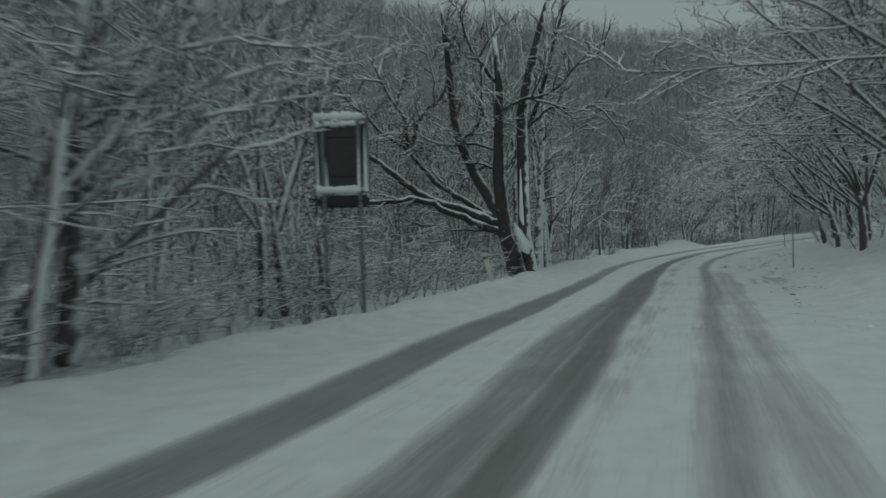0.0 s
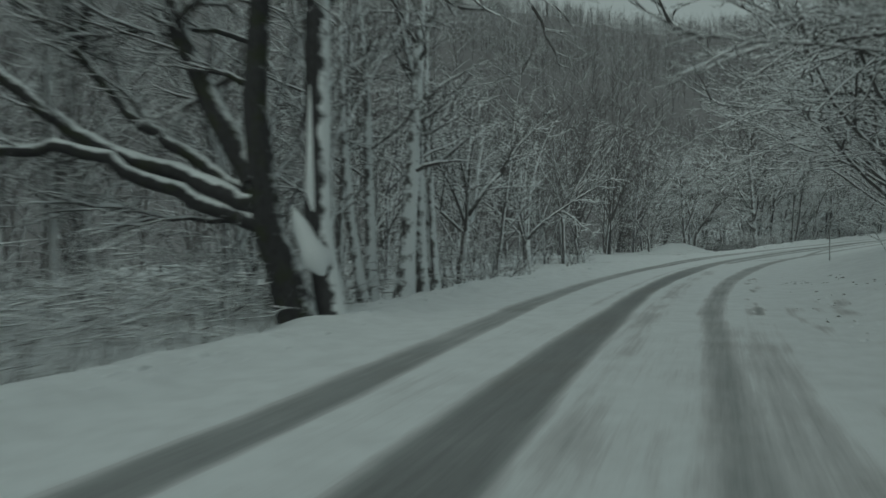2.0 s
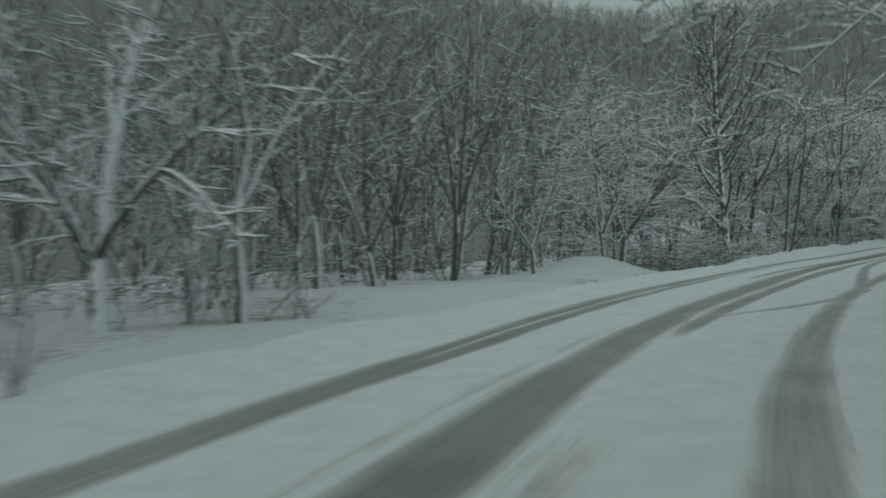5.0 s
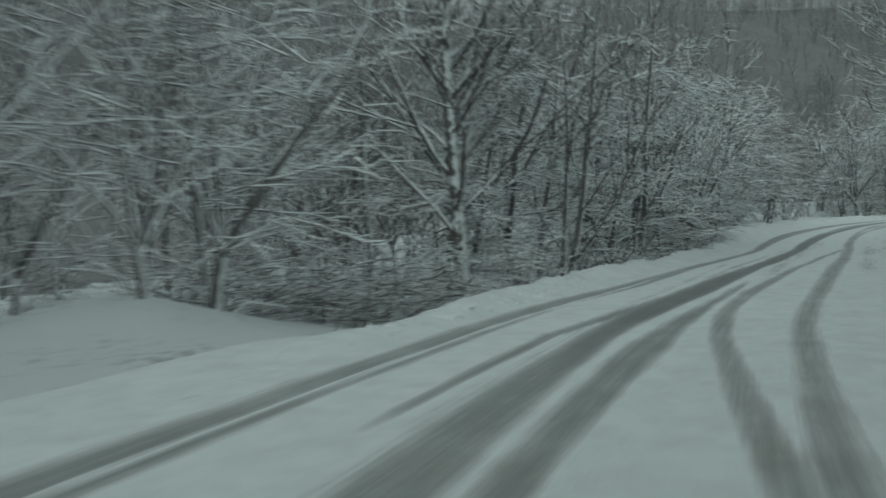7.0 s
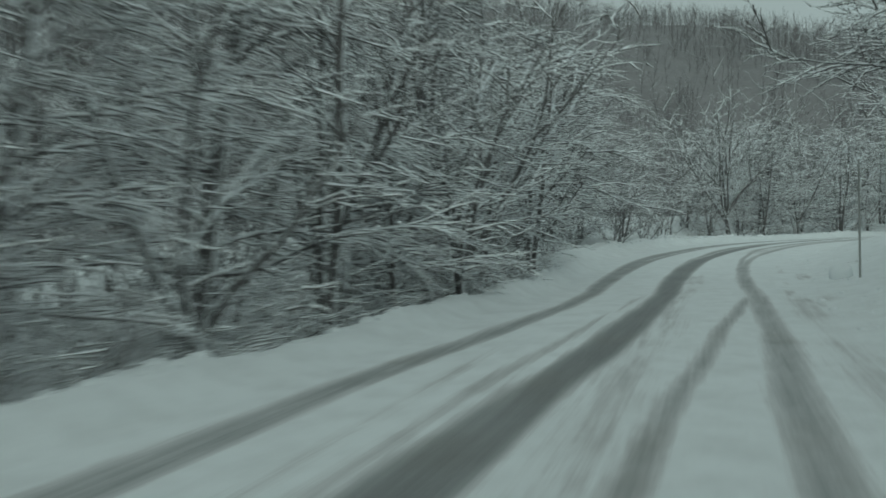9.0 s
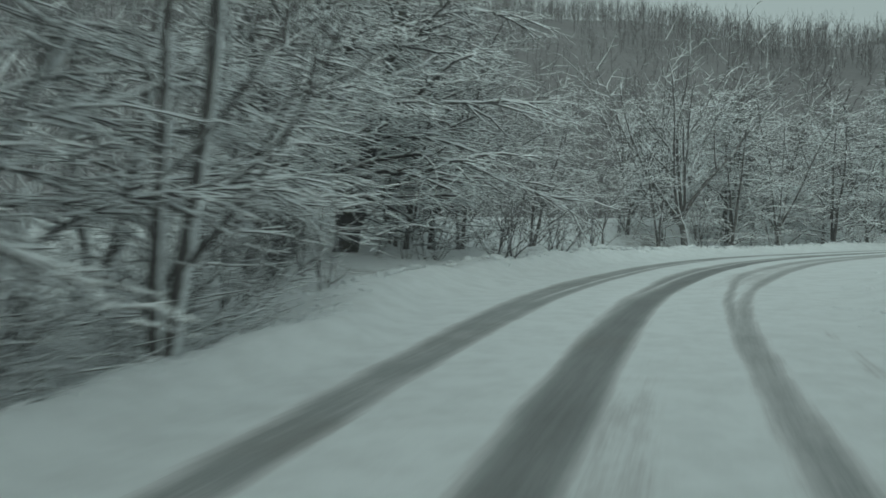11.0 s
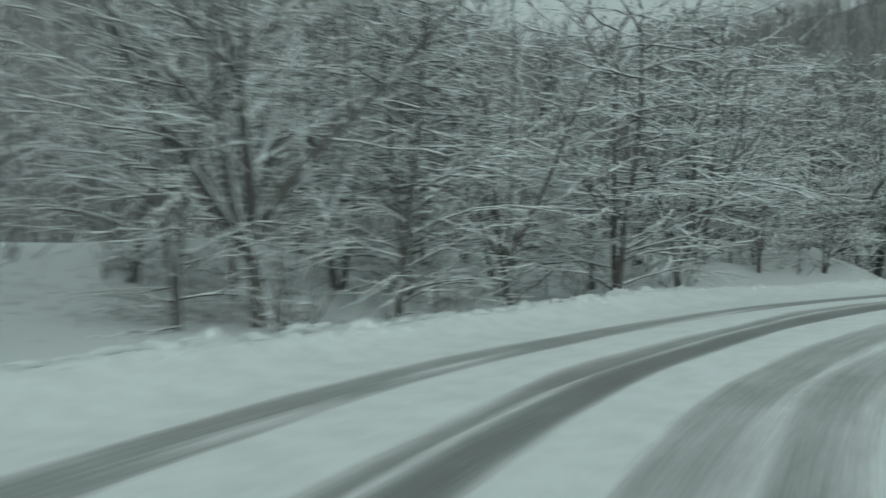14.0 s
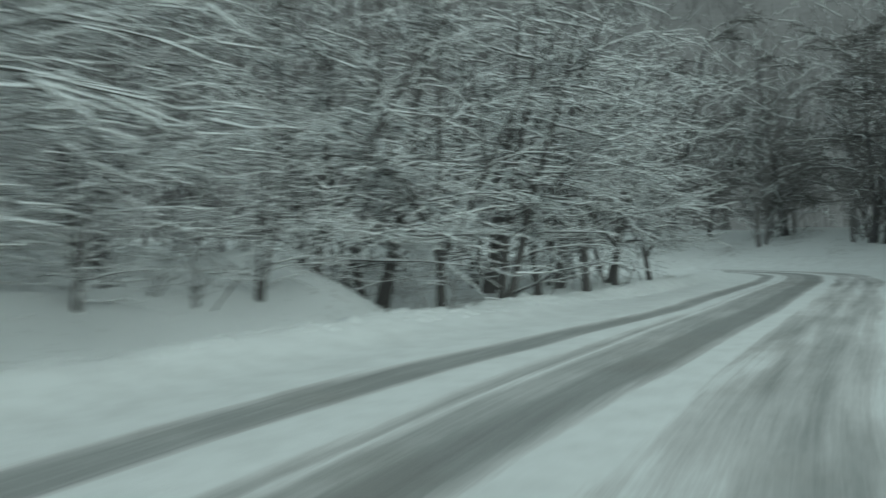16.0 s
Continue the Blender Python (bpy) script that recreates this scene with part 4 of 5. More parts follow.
def build_leaning(seed, x, y, way, stems, length, girth):
    """Several stems bent over to one side under the snow."""
    g = np.random.RandomState(seed)
    root = new("tree")
    crown = Wood()
    for k in range(stems):
        base = np.array([g.normal(0, 0.2), g.normal(0, 0.2), -0.3])
        aim = np.array([way[0] * g.uniform(0.5, 1.2), way[1] * g.uniform(0.5, 1.2) + g.normal(0, 0.15), 1.0])
        line = wander(g, base, aim, length * g.uniform(0.75, 1.1), 10, 0.05, -0.12)
        w = Wood()
        w.tube(line, girth * g.uniform(0.7, 1.1) * np.linspace(1, 0.3, 11), 8, 1.15)
        w.finish("stem", M_PLASTER, root, True)
        for t in np.linspace(0.2, 0.98, 9):
            p, ww = along(line, t)
            b = wander(g, p, aside(g, ww, g.uniform(0.3, 0.9), 0.2), g.uniform(0.9, 2.0), 4, 0.15, -0.05)
            crown.tube(b, [0.03, 0.026, 0.02, 0.015, 0.004], 4, 1.6)
            sprays(g, crown, b, 5, 0.6, 0.015, 0.35, -0.05, 3)
    tagged(crown.finish("crown", M_LADEN, root), kind="stuff")
    tagged(root, "young stems bent over to one side under snow", "tree", "roadside trees")
    root.matrix_basis = pose(x, y, float(height([x], [y])[0][0]), 0, 0, 0)
    TAKEN.append((x, y))


build_leaning(161, -5.6, 10.6, (0.75, 0.15), 5, 6.5, 0.07)
build_dark(141, -4.6, 10.4, 1, 0.16)
TAKEN.append((48.3, 106.0))
seated(build_bough(142, 9.5, 3, 42, 6.2, 0.30, "big dark-trunked tree with wide layered snow-laden boughs", M_TRUNK, M_LADEN, 0.021, 0.16, 0.8, 0.3, 12),
       x=48.3, y=106.0, copy=False, turn=-25, group="roadside trees")
TAKEN.append((66.2, 113.05))
seated(build_fan(173, 9.8, 1.0, 7, 0.6, 0.20, 12, 5, 3, M_PLASTER, M_LADEN, "dark-footed tree with a wide fan of snow-covered branches", 0.016, 0.2, 0.2),
       x=66.2, y=113.05, copy=False, turn=70, group="roadside trees")
build_dark(143, 45.8, 102.9, 1, 0.13, 0.12)
build_dark(144, 38.35, 90.1, 1, 0.13)
build_dark(146, 27.3, 79.0, 1, 0.10)
TAKEN.append((4.95, 42.4))
seated(build_fan(171, 6.6, 1.7, 7, 0.62, 0.16, 12, 6, 3, M_LIMB, M_BOUGH, "dark-trunked tree with a broad fan of snow-edged branches", 0.017, 0.15, 0.25),
       x=5.0, y=43.6, copy=False, group="roadside trees")
LEAN = build_fan(172, 7.5, 1.6, 4, 0.4, 0.10, 9, 4, 3, M_PLASTER, M_TWIG, "pale tree leaning over the snowy clearing", 0.014, bias=0.4)
seated(LEAN, x=9.9, y=56.2, turn=205, copy=False, group="roadside trees")
key_tree(SLENDER, 2, 6.2, 45.4, 0.8, 10)
key_tree(CLUMP, 1, 51.95, 103.4, 0.33, 30)
key_tree(SPRAY, 0, 53.4, 109.0, 0.9, 80)
key_tree(SPRAY, 2, 56.9, 110.6, 0.8, 200)
key_tree(SPRAY, 1, 50.6, 107.6, 1.1, 10)
key_tree(ARCH, 0, 52.2, 108.8, 0.9, 150)
key_tree(SPRAY, 0, 47.6, 108.4, 1.15, 250)
key_tree(SPRAY, 2, 45.2, 103.0, 1.1, 300)
key_tree(LADEN, 0, 60.5, 111.2, 0.52, 20)
key_tree(CLUMP, 0, 62.1, 114.2, 0.6, 20)
TAKEN.append((8.1, 54.6))
seated(build_fan(174, 6.8, 0.9, 6, 0.66, 0.17, 11, 5, 3, M_CRUST, M_LADEN, "low-forking tree with dark foot and white-lined spreading branches", 0.021, 0.1, 0.3),
       x=8.1, y=54.6, copy=False, turn=150, group="roadside trees")
key_tree(CLUMP, 2, 9.0, 56.4, 0.5, 70)
TAKEN.append((21.95, 70.3))
key_tree(CLUMP, 0, 12.0, 69.5, 0.85, 130)
key_tree(CLUMP, 1, 16.0, 70.6, 0.9, 200)
key_tree(LADEN, 1, 19.1, 70.2, 0.8, 130)
key_tree(LADEN, 2, 16.6, 68.9, 0.85, 250)
key_tree(SLENDER, 1, 14.2, 70.7, 0.95, 100)
for k, (x, y, size) in enumerate(((69.5, 113.8, 0.9), (72.5, 113.9, 1.0), (75.9, 113.8, 1.05), (77.8, 113.4, 0.9), (80.2, 114.4, 1.0),
                                  (87.7, 113.9, 1.0), (88.9, 114.8, 1.1), (90.2, 112.6, 1.0), (92.3, 112.2, 1.05), (94.2, 111.9, 0.95))):
    key_tree((SPRAY, LADEN, SPRAY, LADEN)[k % 4], k, x, y, size, 67 * k)

for k, (ss, dd, size) in enumerate(((143.0, -7.6, 0.5), (144.4, -8.6, 0.6), (145.8, -7.4, 0.45), (147.2, -9.0, 0.62), (142.2, -9.4, 0.6), (148.9, -8.2, 0.55))):
    x, y, _ = place(ss, dd)
    key_tree((SPRAY, CLUMP)[k % 2], k, x, y, size, 77 * k)

# ---- trees whose boughs hang out over the verge ----
for k, (ss, out, size) in enumerate(((81.0, 3.9, 0.8), (84.8, 3.6, 0.85), (88.5, 3.5, 1.0), (93.0, 3.3, 1.0), (97.5, 3.6, 1.05), (101.5, 3.6, 0.95), (105.5, 4.2, 1.0), (110.0, 3.4, 0.85),
                                     (133.0, 5.2, 0.8), (137.5, 4.8, 0.85), (142.0, 4.8, 0.9), (145.5, 4.9, 0.85), (151.0, 3.4, 1.0), (154.5, 3.0, 0.95), (158.5, 2.8, 1.0), (163.0, 2.6, 0.9))):
    x, y, _ = place(ss, -float(crest_of(ss)) - out)
    way = RIGHT[int(np.searchsorted(SS, ss))]
    key_tree(BOUGH, k, x, y, size, math.degrees(math.atan2(way[1], way[0])) + (-35, 10, 30, -10)[k % 4])

# ---- the wood on the outer side of the road ----
for s in np.arange(-4, 168, 1.9):
    for row, (d0, spread) in enumerate(((1.7, 0.6), (4.6, 1.5))):
        ss, dd = s + r.uniform(-0.9, 0.9), -float(crest_of(s)) - d0 + r.uniform(-1, 1) * spread - 1.4 * float(smooth(109, 114, s) * (1 - smooth(136, 144, s)))
        if row == 0 and r.rand() < 0.25 or 46 < ss < 72 and dd > -11 or 103.5 < ss < 128 and dd > -13.5 or 140.5 < ss < 150 and dd > -11:
            continue
        if 8 < ss < 31 and dd > -9:
            continue
        if 36 < ss < 46 and dd > -11 and row == 0:
            continue
        if 68 < ss < 80.5 and dd > -8:
            continue
        x, y, _ = place(ss, dd)
        if not free(x, y, 1.2):
            continue
        TAKEN.append((x, y))
        low = row == 0 and 72 < ss < 108
        pick = (SLENDER, LADEN, LADEN, SLENDER, LADEN) if low else (SLENDER, SLENDER, CLUMP, CLUMP, SPRAY) if ss < 36 else (SLENDER, LADEN, CLUMP, CLUMP, SPRAY) if ss < 72 else (SLENDER, LADEN, LADEN, SPRAY, SPRAY)
        plant(pick[r.randint(5)], r.randint(3), x=x, y=y, turn=r.uniform(0, 360), size=r.uniform(0.75, 1.15), group="roadside trees",
              tilt=(r.normal(0, 1.8), r.normal(0, 1.8)))
for s in np.r_[np.arange(-2, 170, 2.2), np.arange(54, 86, 1.5)]:
    ss, dd = s + r.uniform(-1, 1), -14.2 + r.uniform(-1.6, 1.6) + (r.uniform(-1, 3) if 54 < s < 86 else 0)
    x, y, _ = place(ss, dd)
    if free(x, y, 1.3) and not (105 < ss < 131 and dd > -15.8):
        TAKEN.append((x, y))
        plant((BACK, BACK, LAYER)[r.randint(3)], r.randint(4), x=x, y=y, turn=r.uniform(0, 360), size=r.uniform(0.8, 1.15), group="roadside trees",
              tilt=(r.normal(0, 1.8), r.normal(0, 1.8)))

# ---- trees on the inner bank ----
for s in np.r_[np.arange(16, 64, 3.3), np.arange(66, 104, 4.4)]:
    ss, dd = s + r.uniform(-1.0, 1.0), (5.0 if s < 60 else 6.3) + r.uniform(-0.4, 0.9)
    x, y, _ = place(ss, dd)
    way = RIGHT[int(np.searchsorted(SS, ss))]
    plant(ARCH, r.randint(3), x=x, y=y, turn=math.degrees(math.atan2(way[1], way[0])) + r.uniform(-30, 30), size=r.uniform(0.9, 1.15), group="bank trees")
for s in np.r_[np.arange(12, 100, 3.6), np.arange(140, 172, 2.4)]:
    ss, dd = s + r.uniform(-1.2, 1.2), 9.5 + r.uniform(-1.2, 1.6)
    x, y, _ = place(ss, dd)
    plant((BACK, LAYER)[r.randint(2)], r.randint(4), x=x, y=y, turn=r.uniform(0, 360), size=r.uniform(0.9, 1.2), group="bank trees")

for s in np.arange(160, 188, 2.6):
    x, y, _ = place(s + r.uniform(-1, 1), 7.0 + r.uniform(-1, 2.5))
    plant(LAYER, r.randint(2), x=x, y=y, turn=r.uniform(0, 360), size=r.uniform(0.8, 1.1), group="bank trees")
for ss, dd, size in ((106.5, 6.4, 0.85), (111.5, 5.8, 0.95), (116.5, 6.6, 0.9)):
    plant(LADEN, r.randint(3), s=ss, d=dd, turn=r.uniform(0, 360), size=size, group="bank trees")
SHADE = [build_bough(211 + i, 12.0, 2, 30, 5.0, 0.17, "dim spreading tree with thin snow along its layered branches", M_TRUNK, M_DIM, 0.026, 0.1, 0.4, 0.25, 7) for i in range(2)]
for k, (ss, dd) in enumerate(((157, 9.5), (161, 7.4), (164.5, 10.5), (168, 6.6), (171, 9.6), (174, 7.2), (177, 10.8), (180, 7.6), (184, 9.5), (188, 7.5), (166, 14), (173, 14.5), (181, 14))):
    way = -RIGHT[int(np.searchsorted(SS, ss))]
    plant(SHADE, k, s=ss, d=dd, turn=math.degrees(math.atan2(way[1], way[0])) + r.uniform(-40, 40), size=r.uniform(0.9, 1.2), group="bank trees")

# ---- shrubs along the crest of the verge ----
for s in np.r_[np.arange(0, 135, 1.4), np.arange(72, 110, 2.2)]:
    ss = s + r.uniform(-0.8, 0.8)
    dd = -float(crest_of(ss)) - r.uniform(0.7, 3.0)
    if 50 < ss < 74 and dd > -10 or r.rand() < 0.1 or 110 < ss < 129:
        continue
    if 36 < ss < 46 and r.rand() < 0.6:
        continue
    if 15 < ss < 34:
        dd -= 0.9
    plant(BUSH, r.randint(3), s=ss, d=dd, turn=r.uniform(0, 360), size=r.uniform(0.5, 1.2), group="verge shrubs")
for x, y, size in ((10.9, 57.0, 0.5), (10.6, 57.4, 0.42), (9.3, 58.6, 0.5), (9.0, 56.2, 0.4), (8.6, 59.4, 0.55)):
    plant(BUSH, r.randint(3), x=x, y=y, turn=r.uniform(0, 360), size=size, group="verge shrubs")


# ---- brush and low laden trees beside the snowy clearing ----
for k in range(7):
    plant(BUSH, r.randint(3), s=r.uniform(112, 120), d=-7.4 - abs(r.normal(0, 1.6)), turn=r.uniform(0, 360), size=r.uniform(0.28, 0.6), group="verge shrubs")
for k in range(12):
    plant(BUSH, r.randint(3), s=r.uniform(130, 152), d=-r.uniform(6.6, 9.5), turn=r.uniform(0, 360), size=r.uniform(0.3, 0.65), group="verge shrubs")
for x, y, size in ((51.4, 103.2, 1.1), (51.7, 103.5, 0.8), (54.5, 105.6, 0.9), (54.9, 105.9, 0.75), (56.3, 106.6, 0.6), (57.6, 107.9, 0.7)):
    plant(BUSH, r.randint(3), x=x, y=y, turn=r.uniform(0, 360), size=size, group="verge shrubs")
for k in range(30):
    ss, dd = (r.uniform(103, 109), -6.2 - abs(r.normal(0, 1.8))) if k < 12 else (r.uniform(119, 130), -r.uniform(10.8, 13.2))
    plant(BUSH, r.randint(3), s=ss, d=dd, turn=r.uniform(0, 360), size=r.uniform(0.5, 1.0), group="verge shrubs")
for k, (ss, dd) in enumerate(((108.5, -9.0), (117.6, -11.4), (113.6, -13.5), (119.5, -13.5))):
    x, y, _ = place(ss, dd)
    if free(x, y, 0.8):
        key_tree(SPRAY, k, x, y, (0.75, 0.9, 0.62)[k % 3], 95 * k)

# ---- deeper wood and the wooded slopes, too many to count ----
def gather(kinds, spots, name, label, mat):
    """Many trees of the given kinds joined into one mesh."""
    verts, faces, n = [], [], 0
    store = []
    for ob in kinds:
        vs, fs, m = [], [], 0
        for c in ob.children:
            v = np.empty(len(c.data.vertices) * 3)
            c.data.vertices.foreach_get("co", v)
            vs.append(v.reshape(-1, 3))
            fs += [tuple(i + m for i in p.vertices) for p in c.data.polygons]
            m += len(c.data.vertices)
        store.append((np.concatenate(vs), fs))
    for x, y, size in spots:
        v, f = store[r.randint(len(store))]
        a = r.uniform(0, 2 * math.pi)
        turn = np.array([[math.cos(a), -math.sin(a), 0], [math.sin(a), math.cos(a), 0], [0, 0, 1]])
        verts.append(v @ turn.T * size + (x, y, float(height([x], [y])[0][0])))
        faces += [tuple(i + n for i in p) for p in f]
        n += len(v)
    ob = mesh_ob(name, np.concatenate(verts).tolist(), faces, mat)
    return tagged(ob, label, "woods", kind="stuff")


def build_undergrowth(count):
    """Thin upright saplings and brush that hide the forest floor."""
    g = np.random.RandomState(77)
    w, mid, late = Wood(), Wood(), Wood()
    s = g.uniform(-2, 166, count)
    d = -crest_of(s) - 0.8 - np.abs(g.normal(0, 4.2, count))
    open_a = (s > 46) & (s < 73) & (d > -11.5)
    open_b = (s > 105) & (s < 133) & (d > -16.5) | (s > 106) & (g.rand(count) < 0.5) | (s > 113) & (s < 120) & (d > -9.5) | (s > 134) & (d > -9)
    keep = ~(open_a | open_b | (s < 46) & (g.rand(count) < 0.45) | (s > 31) & (s < 47) & (g.rand(count) < 0.75))
    i = np.clip(np.searchsorted(SS, s), 0, len(SS) - 1)
    xy = ROAD[i, :2] + RIGHT[i] * d[:, None]
    z = height(xy[:, 0], xy[:, 1])[0]
    for k in np.where(keep)[0]:
        h = g.uniform(0.35, 1.1) + (g.rand() < 0.25) * g.uniform(0.3, 1.3)
        base = np.array([*xy[k], z[k] - 0.05])
        top = base + (g.normal(0, 0.4) * h, g.normal(0, 0.4) * h, h)
        into = w if s[k] < 46 else mid if s[k] < 76 else late
        into.tube([base, top], [g.uniform(0.007, 0.013), 0.002], 3)
        for _ in range(4):
            p = base + (top - base) * g.uniform(0.3, 1.0)
            a, ln = g.uniform(0, 6.28), g.uniform(0.25, 0.8)
            into.tube([p, p + (math.cos(a) * ln, math.sin(a) * ln, ln * g.uniform(-0.2, 0.5))], [0.011, 0.003], 4, 1.6)
    tagged(mid.finish("undergrowth", M_DEEP, None), "snow-dusted saplings and brush in the wood", "undergrowth", kind="stuff")
    tagged(late.finish("undergrowth", M_LADEN, None), "snow-caked saplings and brush behind the verge", "undergrowth", kind="stuff")
    tagged(w.finish("undergrowth", M_TWIG, None), "bare saplings and brush sticking out of the snow", "undergrowth", kind="stuff")


build_undergrowth(13000)

spots, snowy = [], []
for s in np.arange(0, 172, 2.4):
    for d in (-19, -25):
        x, y, _ = place(s + r.uniform(-1.1, 1.1), d + r.uniform(-2.5, 2.5))
        (spots if s < 82 else snowy).append((x, y, r.uniform(0.85, 1.2)))
for s in np.r_[np.arange(20, 120, 3.6), np.arange(140, 170, 1.8)]:
    x, y, _ = place(s + r.uniform(-1.5, 1.5), 14.5 + r.uniform(-2.5, 5))
    (spots if s < 88 else snowy).append((x, y, r.uniform(0.85, 1.2)))
for s in np.r_[np.arange(160, 190, 0.6), np.arange(160, 190, 0.9)]:
    x, y, _ = place(s + r.uniform(-1.5, 1.5), 6.5 + abs(r.normal(0, 7)))
    snowy.append((x, y, r.uniform(1.0, 1.5)))
THIN = [build_fan(151 + i, 10.5, 0.9, 4, 0.42, 0.09, 6, 2, 1, M_DEEP, M_DEEP, "", 0.022, near=False) for i in range(4)]
gather(THIN, spots, "deeper_wood", "dense bare brown-grey wood behind the roadside trees", M_DEEP)
gather(THIN, snowy, "deeper_wood", "dense snow-dusted wood behind the roadside trees", M_VEIL)
for ob in THIN:
    for c in list(ob.children):
        bpy.data.objects.remove(c)
    bpy.data.objects.remove(ob)


def slope_tree(g):
    """A bare tree for the far slopes: a stem, rising limbs and fine rising twigs."""
    w = Wood()
    h = g.uniform(6, 10)
    top = np.array([g.normal(0, 0.07) * h, g.normal(0, 0.07) * h, h])
    w.tube([np.array([0, 0, -0.4]), top * 0.55, top], [0.08, 0.05, 0.012], 3)
    for k in range(11):
        a, tilt, ln = g.uniform(0, 6.28), g.uniform(0.25, 0.95), h * g.uniform(0.28, 0.5)
        at = top * g.uniform(0.1, 0.75)
        way = np.array([math.cos(a) * math.sin(tilt), math.sin(a) * math.sin(tilt), math.cos(tilt)])
        tip = at + ln * way
        w.tube([at, tip], [0.04, 0.012], 3)
        for _ in range(3):
            p = at + (tip - at) * g.uniform(0.25, 0.95)
            w.tube([p, p + ln * g.uniform(0.25, 0.5) * aside(g, way + (0, 0, 0.4), g.uniform(0.3, 0.9), 0.0)], [0.026, 0.008], 3)
    return np.concatenate(w.v), np.array([f if len(f) == 4 else (*f, f[2]) for f in w.f])


def build_slope_wood(count, near_d, far_d, seed):
    """Bare woods over the far slopes, thinner and thicker by patches."""
    g = np.random.RandomState(seed)
    kinds = [slope_tree(g) for _ in range(9)]
    az, far = np.radians(g.uniform(-24, 76, count * 8)), np.sqrt(g.uniform(35.0 ** 2, 285.0 ** 2, count * 8))
    xy = np.stack([35 + far * np.sin(az), 72 + far * np.cos(az)], 1)
    z, s, d = height(xy[:, 0], xy[:, 1])
    thick = wave(xy[:, 0], xy[:, 1], 17) + 0.6 * wave(xy[:, 0], xy[:, 1], 7) > g.uniform(-1.8, 0.0, len(xy))
    ok = np.where(((np.abs(d) > near_d) & (np.abs(d) < far_d) & ((d < -28) | (s > 60)) & thick))[0][:count]
    verts, faces, n = [], [], 0
    for i in ok:
        v, f = kinds[g.randint(len(kinds))]
        a, size = g.uniform(0, 6.28), g.uniform(0.6, 1.15) * (1.1 - 0.4 * float(smooth(60, 160, abs(d[i]))))
        turn = np.array([[math.cos(a), -math.sin(a), 0], [math.sin(a), math.cos(a), 0], [0, 0, 1]])
        verts.append(v @ turn.T * size + (xy[i, 0], xy[i, 1], z[i] - 0.3))
        faces.append(f + n)
        n += len(v)
    faces = [tuple(f) if f[2] != f[3] else tuple(f[:3]) for f in np.concatenate(faces).tolist()]
    ob = mesh_ob("slope_wood", np.concatenate(verts).tolist(), faces, M_FARTWIG)
    tagged(ob, "haze-grey bare woods on the far slopes", "woods", kind="stuff")


build_slope_wood(1300, 20, 100, 9)
build_slope_wood(5000, 95, 240, 10)

# ---- road furniture ----
def build_sign(x, y):
    """The back of a framed road sign on two posts, rimmed with snow, with a smaller dark plate under it."""
    root = new("road_sign")
    for px in (-0.33, 0.31):
        bm = bmesh.new()
        bmesh.ops.create_cone(bm, cap_ends=True, segments=14, radius1=0.036, radius2=0.036, depth=4.0, matrix=Matrix.Translation((px, -0.05, 1.55)))
        post = part("post", bm, M_STEEL, root)
        bm = bmesh.new()
        bmesh.ops.create_uvsphere(bm, u_segments=10, v_segments=6, radius=0.05, matrix=Matrix.Translation((px, -0.05, 3.55)) @ Matrix.Diagonal((1, 1, 0.6, 1)))
        part("post_cap", bm, M_STEEL, post)
    part("panel", box_bm(bmesh.new(), (0.92, 0.02, 1.22), (0, 0.0, 2.94), 0.006), M_PANEL, root, "dark bare back of the sign plate")
    for size, at in (((0.98, 0.10, 0.05), (0, 0, 3.58)), ((0.98, 0.10, 0.05), (0, 0, 2.30)), ((0.05, 0.10, 1.22), (-0.465, 0, 2.94)),
                     ((0.05, 0.10, 1.22), (0.465, 0, 2.94))):
        part("rim", box_bm(bmesh.new(), size, at, 0.012), M_STEEL, root)
    part("lower_plate", box_bm(bmesh.new(), (0.94, 0.10, 0.22), (0, 0.01, 2.13), 0.045), M_PANEL, root, "dark additional plate with rounded ends")
    for zz in (3.3, 2.6, 2.13):
        part("bracket", box_bm(bmesh.new(), (0.76, 0.03, 0.035), (-0.01, -0.068 if zz < 2.2 else -0.012, zz), 0.006), M_PANEL, root)
    g = np.random.RandomState(4)

    def snow_bar(points, rad):
        w = Wood()
        pts = spline(points, 0.05)[0]
        w.tube(np.vstack([pts, points[-1]]), rad * (1 + 0.25 * g.normal(0, 1, len(pts) + 1)).clip(0.55, 1.5), 8)
        w.finish("snow_crust", M_SNOW, root, True)

    snow_bar([(-0.48, 0, 3.64), (-0.2, 0, 3.66), (0.1, 0, 3.66), (0.48, 0, 3.64)], 0.08)
    snow_bar([(-0.46, -0.02, 3.54), (0, -0.02, 3.53), (0.46, -0.02, 3.54)], 0.055)
    snow_bar([(-0.46, -0.03, 2.35), (-0.2, -0.03, 2.34), (0.1, -0.03, 2.33), (0.46, -0.03, 2.36)], 0.075)
    snow_bar([(-0.44, -0.03, 2.3), (-0.43, -0.03, 2.8), (-0.44, -0.03, 3.56)], 0.03)
    snow_bar([(-0.29, -0.03, 2.36), (-0.28, -0.02, 2.6), (-0.28, -0.02, 2.95)], 0.04)
    snow_bar([(0.42, -0.03, 2.3), (0.43, -0.03, 2.8), (0.42, -0.03, 3.56)], 0.045)
    snow_bar([(0.30, -0.075, 2.3), (0.31, -0.078, 2.9), (0.31, -0.075, 3.5)], 0.03)
    root.matrix_basis = pose(x, y, -0.12, 0, 0, 0)
    tagged(root, "dark backed road sign on two posts rimmed with snow", "road sign")


